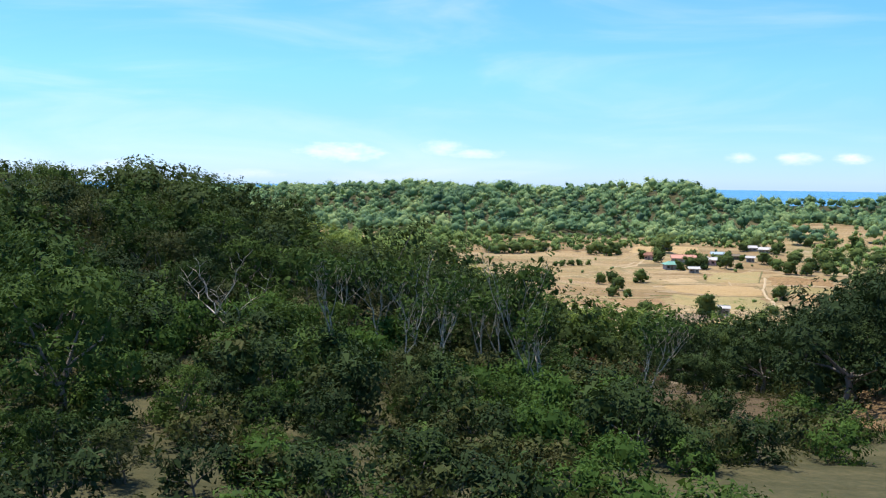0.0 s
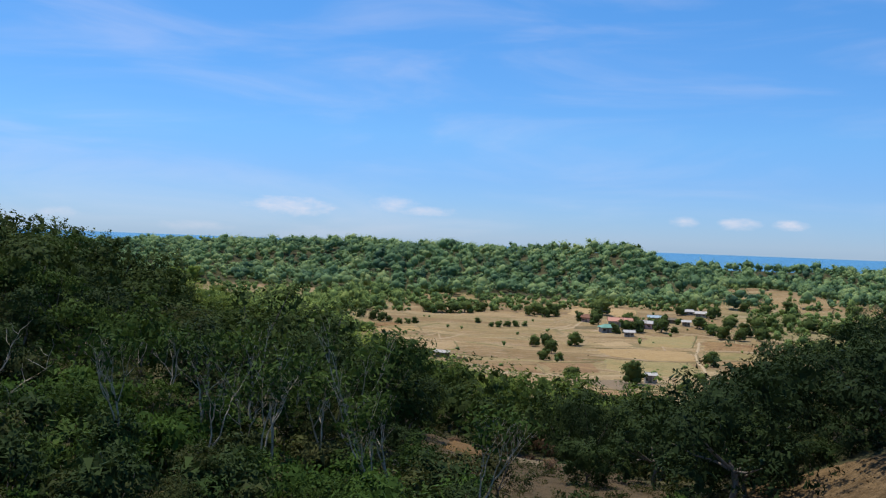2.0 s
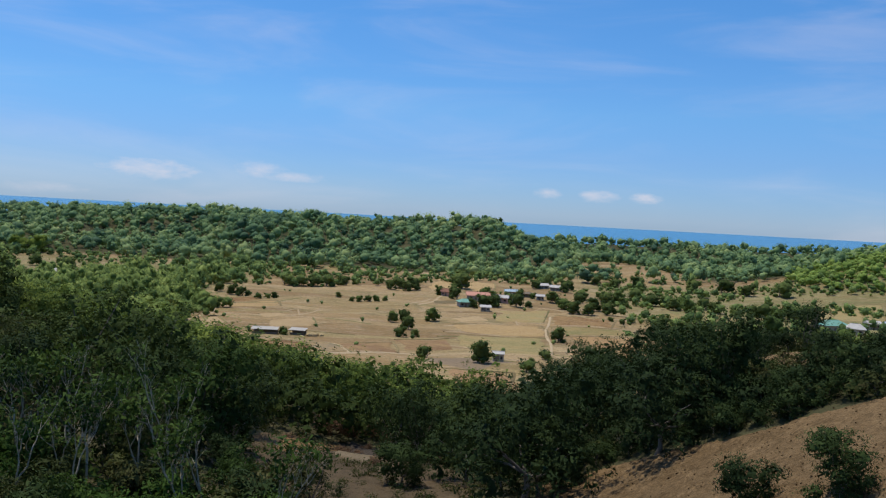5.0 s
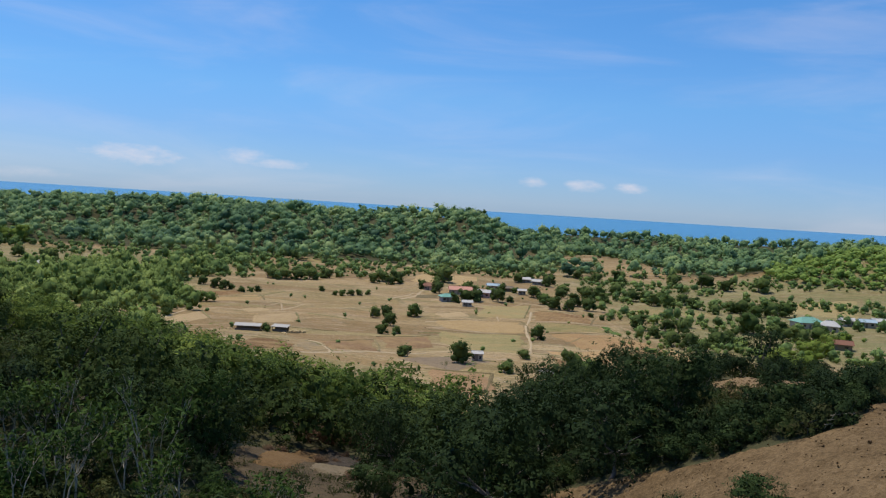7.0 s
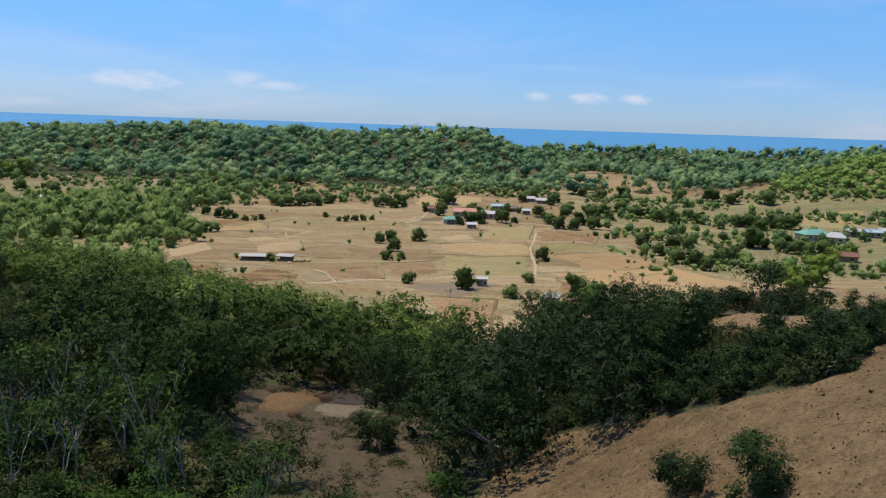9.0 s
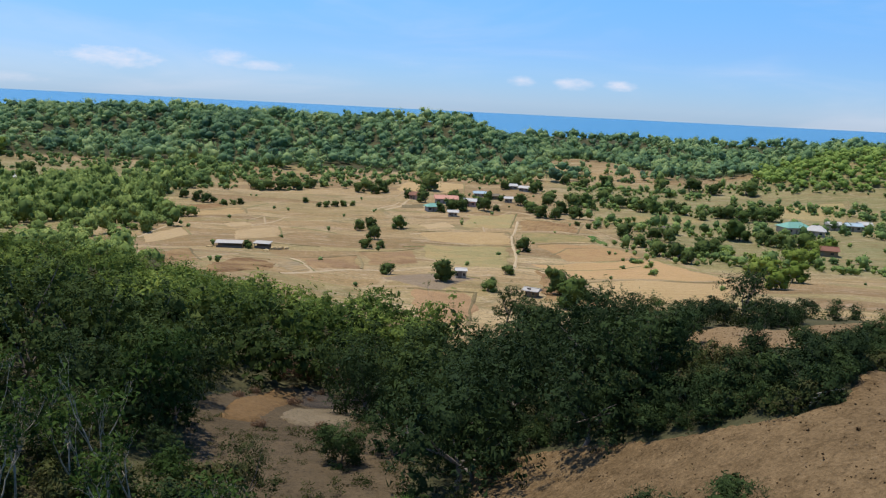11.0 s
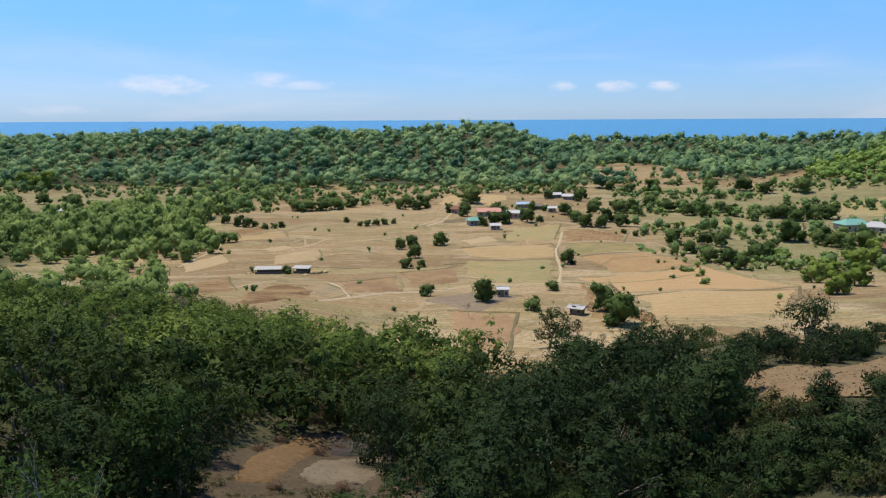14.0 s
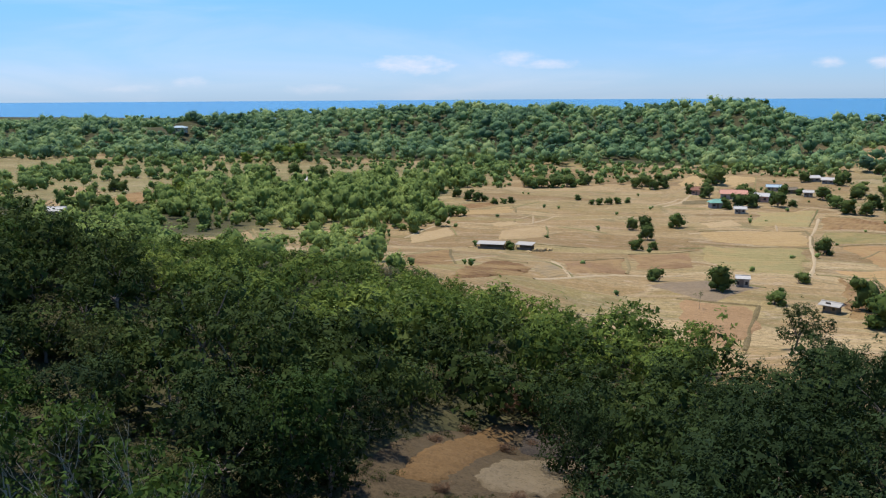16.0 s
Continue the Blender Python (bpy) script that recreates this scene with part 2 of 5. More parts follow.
    c = mixed_colour(t, speck, c, (0.12, 0.10, 0.045))
    pale = node(t, "ShaderNodeMapRange", {0: noise_at(t, 0.35, 4, 0.7, strips), 1: 0.56, 2: 0.74, 3: 0.0, 4: 0.6}).outputs[0]
    c = mixed_colour(t, maths(t, "MULTIPLY", pale, maths(t, "SUBTRACT", 1.0, wood)), c, (0.54, 0.43, 0.27))
    worn = node(t, "ShaderNodeMapRange", {0: noise_at(t, 0.075, 6, 0.7, strips, 1.5), 1: 0.50, 2: 0.64, 3: 0.0, 4: 0.6}).outputs[0]
    c = mixed_colour(t, maths(t, "MULTIPLY", worn, maths(t, "SUBTRACT", 1.0, wood)), c, (0.224, 0.139, 0.062))
    c = mixed_colour(t, maths(t, "MULTIPLY", grain, 0.3), c, (0.10, 0.075, 0.04))
    tuft = noise_at(t, 1.1, 6, 0.8)
    c = mixed_colour(t, node(t, "ShaderNodeMapRange", {0: tuft, 1: 0.50, 2: 0.62, 3: 0.0, 4: 0.55}).outputs[0], c, (0.15, 0.105, 0.05))
    c = mixed_colour(t, maths(t, "MULTIPLY", node(t, "ShaderNodeMapRange", {0: tuft, 1: 0.44, 2: 0.34, 3: 0.0, 4: 0.5}).outputs[0], maths(t, "SUBTRACT", 1.0, wood)), c, (0.50, 0.38, 0.23))
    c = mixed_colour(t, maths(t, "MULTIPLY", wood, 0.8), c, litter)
    t.links.new(c, b.inputs["Base Color"])
    bumped(t, b, maths(t, "ADD", fine, maths(t, "MULTIPLY", grain, 0.3)), 0.5, 0.35)
    return m


LAND = land_material()


def soil_material(name, dark, light, row=0.0, angle=0.0):
    """Field soil or stubble; row: spacing of its furrows in metres."""
    m, t, b = material(name, 0.95, 0.08)
    pos = node(t, "ShaderNodeNewGeometry").outputs["Position"]
    big, fine, grain = noise_at(t, 0.06, 4), noise_at(t, 0.8, 6, 0.68), noise_at(t, 5.0, 4, 0.7)
    own = node(t, "ShaderNodeObjectInfo").outputs["Random"]
    k = maths(t, "ADD", maths(t, "MULTIPLY", big, 0.25), maths(t, "ADD", maths(t, "MULTIPLY", fine, 0.35), maths(t, "MULTIPLY", grain, 0.4)))
    k = maths(t, "ADD", k, maths(t, "MULTIPLY", maths(t, "SUBTRACT", own, 0.5), 0.25))
    relief = maths(t, "ADD", fine, maths(t, "MULTIPLY", grain, 0.5))
    if row:
        turned = node(t, "ShaderNodeVectorRotate", {"Vector": pos, "Angle": angle}, rotation_type="Z_AXIS").outputs[0]
        warp = node(t, "ShaderNodeTexWave", {"Vector": turned, "Scale": 0.314 / row, "Distortion": 6.0, "Detail": 4.0, "Detail Scale": 0.8}).outputs[1]
        k = maths(t, "ADD", k, maths(t, "MULTIPLY", maths(t, "SUBTRACT", warp, 0.5), 0.09))
        relief = maths(t, "ADD", relief, maths(t, "MULTIPLY", warp, 0.7))
    c = ramp(t, k, [(0.38, dark), (0.62, light)])
    if row:
        c = mixed_colour(t, node(t, "ShaderNodeMapRange", {0: noise_at(t, 0.09, 6, 0.7), 1: 0.44, 2: 0.6, 3: 0.0, 4: 0.6}).outputs[0], c, (0.347, 0.233, 0.103))
    speck = node(t, "ShaderNodeMapRange", {0: noise_at(t, 2.2, 5, 0.75), 1: 0.54, 2: 0.68, 3: 0.0, 4: 0.65}).outputs[0]
    c = mixed_colour(t, speck, c, tuple(0.5 * v for v in dark))
    dust = node(t, "ShaderNodeMapRange", {0: noise_at(t, 0.45, 5, 0.75), 1: 0.55, 2: 0.72, 3: 0.0, 4: 0.5}).outputs[0]
    c = mixed_colour(t, dust, c, tuple(min(0.6, 1.25 * v) for v in light))
    t.links.new(c, b.inputs["Base Color"])
    bumped(t, b, relief, 0.8, 0.3)
    return m


SOIL_RED = soil_material("red-brown ploughed soil", (0.145, 0.081, 0.036), (0.265, 0.158, 0.072), 2.2, 0.3)
SOIL_REDBANK = soil_material("raw red bank earth", (0.135, 0.080, 0.034), (0.215, 0.132, 0.060))
SOIL_TAN = soil_material("tan stubble", (0.260, 0.170, 0.072), (0.400, 0.276, 0.132), 3.2, 1.5)
SOIL_ORANGE = soil_material("orange soil", (0.285, 0.170, 0.076), (0.405, 0.256, 0.118), 3.4, 1.45)
SOIL_PALE = soil_material("pale dry soil", (0.265, 0.180, 0.086), (0.395, 0.282, 0.148))
# Near field and gully earth, darkened in colour to stand for cloud shade.
SOIL_CLOD = soil_material("rough reddish clods", (0.080, 0.050, 0.022), (0.225, 0.148, 0.074))
SOIL_GULLY_SHADED = soil_material("red-brown gully earth darkened for shade", (0.045, 0.034, 0.019), (0.112, 0.080, 0.045))
SOIL_BURNT = soil_material("burnt blackened ground", (0.035, 0.030, 0.026), (0.12, 0.092, 0.065))
# Stubble colour lowered likewise for the cloud shade painted over the gully.
STUBBLE = soil_material("grey stubble", (0.108, 0.083, 0.048), (0.192, 0.147, 0.090))
SOIL_BROWN = soil_material("brown ploughed soil", (0.163, 0.097, 0.046), (0.274, 0.167, 0.086), 2.6, 1.4)
SOIL_DARK = soil_material("dark damp soil", (0.092, 0.076, 0.039), (0.173, 0.132, 0.068))
SOIL_ASH_PALE = soil_material("grey-brown fallow soil", (0.184, 0.143, 0.082), (0.306, 0.234, 0.145), 2.4, 0.4)
SOIL_ASH = soil_material("burnt grey soil", (0.17, 0.125, 0.08), (0.28, 0.205, 0.125))
GRASS_PLOT = soil_material("thin green crop", (0.175, 0.155, 0.058), (0.310, 0.245, 0.110), 3.2, 1.5)
GRASS_GREEN = soil_material("green crop", (0.05, 0.10, 0.02), (0.12, 0.19, 0.05), 1.2, 0.2)


SOIL_DUST = soil_material("trodden pale dust", (0.30, 0.215, 0.118), (0.43, 0.325, 0.195))
SOIL_RAW = soil_material("raw orange-brown slope", (0.215, 0.128, 0.062), (0.345, 0.215, 0.108))
BANK_GRASS = soil_material("bank grass", (0.13, 0.12, 0.05), (0.24, 0.20, 0.09))
BANK_DRY = soil_material("dry bank grass", (0.14, 0.105, 0.05), (0.27, 0.205, 0.10))


def plain(name, colour, roughness=0.7, specular=0.3, wear=0.25, scale=1.2):
    m, t, b = material(name, roughness, specular)
    n = noise_at(t, scale, 6, 0.65)
    worn = tuple(v * (1 - wear) for v in colour)
    t.links.new(mixed_colour(t, n, worn, colour), b.inputs["Base Color"])
    return m


ROOF_RED = plain("faded red sheet roof", (0.62, 0.31, 0.22), 0.8, 0.12, 0.3)
ROOF_WHITE = plain("galvanised sheet roof", (0.62, 0.58, 0.52), 0.8, 0.12, 0.45)
ROOF_GREY = plain("dull grey sheet roof", (0.52, 0.48, 0.42), 0.9, 0.08, 0.5)
ROOF_GREEN = plain("green sheet roof", (0.20, 0.40, 0.31), 0.75, 0.15, 0.35)
ROOF_BLUE = plain("pale blue sheet roof", (0.42, 0.52, 0.56), 0.75, 0.15, 0.35)
ROOF_RUST = plain("rusty sheet roof", (0.28, 0.13, 0.08), 0.8, 0.2, 0.5)
ROOF_THATCH = plain("grey thatch", (0.26, 0.21, 0.15), 0.95, 0.05, 0.5, 4)
WALL_PALE = plain("whitewashed wall", (0.48, 0.41, 0.32), 0.85, 0.2)
WALL_GREY = plain("bare concrete block", (0.36, 0.34, 0.31), 0.9, 0.1)
WALL_PINK = plain("pink painted wall", (0.62, 0.38, 0.30), 0.85, 0.2)
WALL_BAMBOO = plain("woven bamboo wall", (0.30, 0.23, 0.14), 0.9, 0.1, 0.5, 6)
STRAW = plain("dry straw", (0.52, 0.38, 0.19), 0.95, 0.05, 0.5, 5)
TIMBER = plain("weathered timber", (0.24, 0.20, 0.16), 0.9, 0.1, 0.4, 8)
DARK_GLASS = plain("dark window", (0.03, 0.035, 0.04), 0.2, 0.5)


def water_material():
    m, t, b = material("sea water", 0.25, 0.5)
    n = noise_at(t, 0.004, 4)
    t.links.new(mixed_colour(t, n, (0.022, 0.145, 0.26), (0.034, 0.19, 0.31)), b.inputs["Base Color"])
    bumped(t, b, noise_at(t, 0.15, 4), 0.6, 1.0)
    return m


SEA = water_material()

# ---- the lie of the land ----
def smooth(a, b, v):
    t = np.clip((v - a) / (b - a), 0, 1)
    return t * t * (3 - 2 * t)


def ground_height(x, y):
    """Height of the land in metres: spur and gully in front, valley floor, wooded ridge, coast."""
    x, y = np.asarray(x, float), np.asarray(y, float)
    base = np.interp(y, [-250, -60, 0, 30, 60, 80, 95, 120, 150, 200, 250, 300, 350, 450, 5000],
                     [44, 38, 33, 29.5, 25.5, 21.5, 17, 14.5, 12, 9.2, 4.6, 2.0, 0.8, 0, 0])
    spur = np.interp(y, [-250, 0, 30, 60, 80, 96, 120, 160], [4, 6, 10.5, 11, 12, 10, 6, 0])
    left = np.interp(y, [-250, 20, 50, 65, 80, 120, 150, 200, 260], [0, 2, 6, 9, 14, 14, 8, 3, 0])
    z = base + spur * smooth(2, 26, x) * (1 - smooth(90, 240, x)) + left * smooth(8, 58, -x)
    z = z + 3.0 * smooth(120, 260, -x) * smooth(120, 260, y) * (1 - smooth(330, 480, y))
    # wooded ridge across the far side of the valley
    crest = np.interp(x, [-1600, -700, -420, -250, -60, 30, 70, 130, 400, 800, 2500],
                      [5, 10, 19.5, 26.5, 26.5, 27.5, 14, 12, 18, 21, 10])
    foot = np.interp(x, [-1500, -500, -250, -80, 60, 160, 700], [520, 560, 600, 590, 575, 700, 640])
    z = z + crest * smooth(foot, foot + 250, y)
    flank = smooth(foot + 10, foot + 110, y) * (1 - smooth(foot + 170, foot + 260, y))
    z = z + 5.5 * flank * (np.sin(x * 0.034 + 0.4 * np.sin(y * 0.02)) + 0.5 * np.sin(x * 0.083 + y * 0.03 + 1.0))
    z = z + 10 * np.exp(-((x - 128) / 55) ** 2 - ((y - 690) / 60) ** 2)
    z = z + 29 * np.exp(-((x - 315) / 80) ** 2 - ((y - 590) / 75) ** 2)
    z = z - (crest + 9) * smooth(930, 1350, y)
    # small rolls of the ground
    z = z + 0.5 * np.sin(x * 0.11 + y * 0.05) * np.sin(y * 0.09 - x * 0.03) * smooth(0, 60, y)
    z = z + 3.0 * np.sin(x * 0.021 + 1.3) * np.sin(y * 0.017 + x * 0.006) * smooth(560, 700, y) * (1 - smooth(950, 1200, y))
    return z
# ---- building helpers ----
def part(name, bm, mat, parent, label="", smooth_faces=False):
    """Links a bmesh as one mesh object under a thing or a part."""
    me = bpy.data.meshes.new(name)
    bm.to_mesh(me)
    bm.free()
    me.materials.append(mat)
    if smooth_faces:
        me.shade_smooth()
    ob = new(name, me)
    ob.parent = parent
    if label:
        tagged(ob, label)
    return ob


def thing(name, x, y, z=None, turn=0.0, label="", category="", group="", kind=""):
    """An Empty at the foot of a thing, on the ground where no height is given."""
    ob = new(name)
    ob.empty_display_size = 0.3
    z = float(ground_height(x, y)) if z is None else z
    ob.matrix_world = pose(x, y, z, 0, 0, turn)
    return tagged(ob, label, category, group, kind)


def box(bm, cx, cy, cz, sx, sy, sz, turn=0.0):
    m = Matrix.Translation((cx, cy, cz)) @ Matrix.Rotation(turn, 4, "Z") @ Matrix.Diagonal((sx, sy, sz, 1))
    return bmesh.ops.create_cube(bm, size=1, matrix=m)["verts"]


def mesh_from(name, verts, faces, mat, smooth_faces=False):
    me = bpy.data.meshes.new(name)
    me.from_pydata([tuple(v) for v in verts], [], [tuple(f) for f in faces])
    me.materials.append(mat)
    if smooth_faces:
        me.shade_smooth()
    return me


def halves(quads):
    """Quads cut into triangles."""
    return np.concatenate([quads[:, [0, 1, 2]], quads[:, [0, 2, 3]]])


def leaf_mesh(name, corners, normals, mat):
    """A mesh of loose triangles with the soft normals of a crown; corners and normals: n x 3 x 3."""
    n = len(corners)
    me = bpy.data.meshes.new(name)
    me.vertices.add(n * 3)
    me.vertices.foreach_set("co", np.asarray(corners, np.float32).ravel())
    me.loops.add(n * 3)
    me.loops.foreach_set("vertex_index", np.arange(n * 3, dtype=np.int32))
    me.polygons.add(n)
    me.polygons.foreach_set("loop_start", np.arange(0, n * 3, 3, dtype=np.int32))
    me.update(calc_edges=True)
    me.attributes.new("custom_normal", "FLOAT_VECTOR", "POINT").data.foreach_set("vector", np.asarray(normals, np.float32).ravel())
    me.materials.append(mat)
    return me


# ---- land and sea ----
def grid_lines(stops):
    """Grid lines from (from, to, step) stretches."""
    out = [stops[0][0]]
    for a, b, step in stops:
        n = max(1, round((b - a) / step))
        out += [a + (b - a) * (i + 1) / n for i in range(n)]
    return np.array(out)


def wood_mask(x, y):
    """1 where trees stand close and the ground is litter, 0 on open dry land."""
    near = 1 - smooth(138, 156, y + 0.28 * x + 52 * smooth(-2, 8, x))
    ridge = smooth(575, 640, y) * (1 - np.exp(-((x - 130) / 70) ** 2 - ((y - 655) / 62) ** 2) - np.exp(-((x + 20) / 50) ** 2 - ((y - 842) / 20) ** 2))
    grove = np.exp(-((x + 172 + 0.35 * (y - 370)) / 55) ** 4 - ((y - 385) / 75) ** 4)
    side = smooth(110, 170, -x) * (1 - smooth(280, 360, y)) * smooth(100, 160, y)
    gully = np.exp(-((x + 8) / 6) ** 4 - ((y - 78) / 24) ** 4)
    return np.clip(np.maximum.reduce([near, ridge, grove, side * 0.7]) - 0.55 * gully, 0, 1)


xs = grid_lines([(-3000, -900, 70), (-900, -320, 14), (-320, -90, 5), (-90, 60, 2.0), (60, 260, 5), (260, 700, 14), (700, 3000, 80)])
ys = grid_lines([(-260, -30, 12), (-30, 150, 2.0), (150, 480, 4.5), (480, 1000, 9), (1000, 1700, 25)])
gx, gy = np.meshgrid(xs, ys)
gz = ground_height(gx, gy)
rough = 0.10 * np.sin(gx * 1.7 + 2 * np.sin(gy * 0.9)) * np.sin(gy * 1.3 + gx * 0.4)
gz = gz + rough * (gy < 150)
nx, ny = len(xs), len(ys)
idx = np.arange(nx * ny).reshape(ny, nx)
land = bpy.data.meshes.new("ground")
land.from_pydata(np.stack([gx, gy, gz], -1).reshape(-1, 3).tolist(), [],
                 np.stack([idx[:-1, :-1], idx[:-1, 1:], idx[1:, 1:], idx[1:, :-1]], -1).reshape(-1, 4).tolist())
land.materials.append(LAND)
land.shade_smooth()
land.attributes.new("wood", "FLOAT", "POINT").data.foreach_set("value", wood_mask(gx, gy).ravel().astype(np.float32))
meadow = np.maximum(smooth(62, 110, gx) * smooth(235, 280, gy), 0.85 * smooth(95, 140, -gx) * smooth(150, 200, gy)) * (1 - smooth(545, 600, gy))
land.attributes.new("meadow", "FLOAT", "POINT").data.foreach_set("value", meadow.ravel().astype(np.float32))
tagged(new("ground", land), "dry tan valley land rising to wooded slopes", "ground", kind="structure")

bm = bmesh.new()
bmesh.ops.create_grid(bm, x_segments=40, y_segments=30, size=1, matrix=Matrix.Translation((0, 2900, -10)) @ Matrix.Diagonal((5200, 2100, 1, 1)))
part("sea", bm, SEA, None)
tagged(bpy.data.objects["sea"], "blue tropical sea reaching the horizon", "sea", kind="structure")


# ---- trees ----
SHAPES = {}


def limb(verts, faces, points, radii, sides=6):
    """A tapered tube along points, added to verts and faces."""
    first = len(verts)
    for i, (p, r) in enumerate(zip(points, radii)):
        p = Vector(p)
        d = (Vector(points[min(i + 1, len(points) - 1)]) - Vector(points[max(i - 1, 0)])).normalized()
        u = d.orthogonal().normalized()
        w = d.cross(u)
        for k in range(sides):
            a = 2 * math.pi * k / sides
            verts.append(p + (u * math.cos(a) + w * math.sin(a)) * r)
    for i in range(len(points) - 1):
        for k in range(sides):
            a, b = first + i * sides + k, first + i * sides + (k + 1) % sides
            faces.append((a, b, b + sides, a + sides))


def crooked(rng, a, b, bend, n=4):
    a, b = Vector(a), Vector(b)
    out = [a]
    for i in range(1, n):
        f = i / n
        out.append(a.lerp(b, f) + Vector((rng.uniform(-bend, bend), rng.uniform(-bend, bend), rng.uniform(-bend, bend) * 0.5)))
    return out + [b]


def leaf_cloud(rng, lobes, leaves, size, clump, broad=0.42, depth=(0.74, 1.04)):
    """Corners of many small folded leaves, gathered in clumps over the lobes of a crown. lobes: (centre, radii)."""
    weight = np.array([l[1][0] * l[1][1] + l[1][2] * l[1][0] for l in lobes])
    nclump = max(len(lobes) * 4, leaves // (14 if broad < 0.5 else 4))
    which = rng.choice(len(lobes), nclump, p=weight / weight.sum())
    centre = np.array([l[0] for l in lobes])[which]
    radii = np.array([l[1] for l in lobes])[which]
    d = rng.normal(size=(nclump, 3))
    d[:, 2] = np.where((d[:, 2] < -0.2) & (rng.random(nclump) < 0.35), -d[:, 2] * 0.7, d[:, 2])
    d /= np.linalg.norm(d, axis=1)[:, None]
    shell = rng.uniform(*depth, nclump)[:, None]
    cc = centre + d * radii * shell
    pick = rng.integers(0, nclump, leaves)
    pos = cc[pick] + rng.normal(size=(leaves, 3)) * clump * np.array([1, 1, 0.75])
    n = d[pick] * (0.9 if broad < 0.5 else 1.6) + rng.normal(size=(leaves, 3)) * 0.5 + np.array([0, 0, 0.4])
    n /= np.linalg.norm(n, axis=1)[:, None]
    u = np.cross(n, rng.normal(size=(leaves, 3)))
    u /= np.linalg.norm(u, axis=1)[:, None]
    v = np.cross(n, u)
    ln = (size * rng.uniform(0.6, 1.3, leaves))[:, None]
    wd = ln * broad
    base = pos - u * ln * 0.8
    soft = d[pick] * 0.75 + n * 0.5 + np.array([0, 0, 0.3])
    soft /= np.linalg.norm(soft, axis=1)[:, None]
    return np.stack([base + v * wd, base - v * wd, pos + u * ln - n * ln * 0.18], 1), np.repeat(soft[:, None], 3, 1)


def lobe_core(rng, lobes, sides, rings, fill=0.84):
    """Uneven inner masses of close foliage, one to a lobe, on which the outer leaves sit."""
    out, soft = [], []
    for c, r in lobes:
        phi = np.linspace(-0.75, 1.0, rings + 1) * math.pi / 2
        theta = np.linspace(0, 2 * math.pi, sides, endpoint=False) + rng.uniform(0, 6)
        k = fill * rng.uniform(0.84, 1.14, (rings + 1, sides))
        way = np.stack([np.cos(phi)[:, None] * np.cos(theta), np.cos(phi)[:, None] * np.sin(theta), np.sin(phi)[:, None] + 0 * theta], -1)
        p = way * np.array(r) * k[..., None] + np.array(c)
        for a, keep in ((p, out), (way, soft)):
            b = np.roll(a, -1, 1)
            keep.append(halves(np.stack([a[:-1], b[:-1], b[1:], a[1:]], 2).reshape(-1, 4, 3)))
    return np.concatenate(out), np.concatenate(soft)


def crown_lobes(rng, height, radius, low, count, flat, main=0.74):
    lobes = [((0, 0, low + (height - low) * 0.5), (radius * main, radius * main, (height - low) * 0.48))]
    for i in range(count):
        a, r = rng.uniform(0, 2 * math.pi), radius * rng.uniform(0.42, 0.74)
        s = radius * rng.uniform(0.30, 0.50)
        z = low + (height - low) * (rng.uniform(0.16, 0.86) - 0.10 * r / radius)
        lobes.append(((r * math.cos(a), r * math.sin(a), z), (s, s, s * flat)))
    return lobes


def broadleaf(name, seed, height, radius, low, leaves, size, mat, clump=0.3, count=9, flat=0.8, bark=BARK, trunk=0.16, broad=0.42, core=None, inner=0, main=0.74):
    """One kind of broad-leaved tree with trunk, limbs and crown; the first of its kind, at the origin."""
    rng = np.random.default_rng(seed)
    ob = new(name)
    lobes = crown_lobes(rng, height, radius, low, count, flat, main)
    verts, faces = [], []
    fork = Vector((rng.uniform(-0.2, 0.2), rng.uniform(-0.2, 0.2), max(low, 0.22 * height)))
    limb(verts, faces, crooked(rng, (0, 0, -0.6), fork, trunk * 0.8), [trunk * 1.35, trunk * 1.1, trunk, trunk * 0.92, trunk * 0.85], 6)
    for c, r in lobes[1:7]:
        limb(verts, faces, crooked(rng, fork, Vector(c) + Vector((0, 0, r[2] * 0.4)), 0.25, 3), [trunk * 0.6, trunk * 0.42, trunk * 0.28, trunk * 0.1], 4)
    foliage = [leaf_cloud(rng, lobes, leaves, size, clump, broad)]
    if core:
        foliage.append(lobe_core(rng, lobes, *core))
    if inner:
        foliage.append(leaf_cloud(rng, lobes, inner, size * 1.75, clump, 0.6, (0.35, 0.82)))
    corners, normals = [np.concatenate(q) for q in zip(*foliage)]
    bole = halves(np.array([[tuple(verts[i]) for i in f] for f in faces]))
    side = np.cross(bole[:, 1] - bole[:, 0], bole[:, 2] - bole[:, 0])
    side /= np.linalg.norm(side, axis=1)[:, None] + 1e-9
    SHAPES[ob.name] = (bole, np.repeat(side[:, None], 3, 1), corners, normals)
    t = new("trunk", mesh_from("trunk", verts, faces, bark, True))
    c = new("crown", leaf_mesh("crown", corners, normals, mat))
    t.parent = c.parent = ob
    return ob


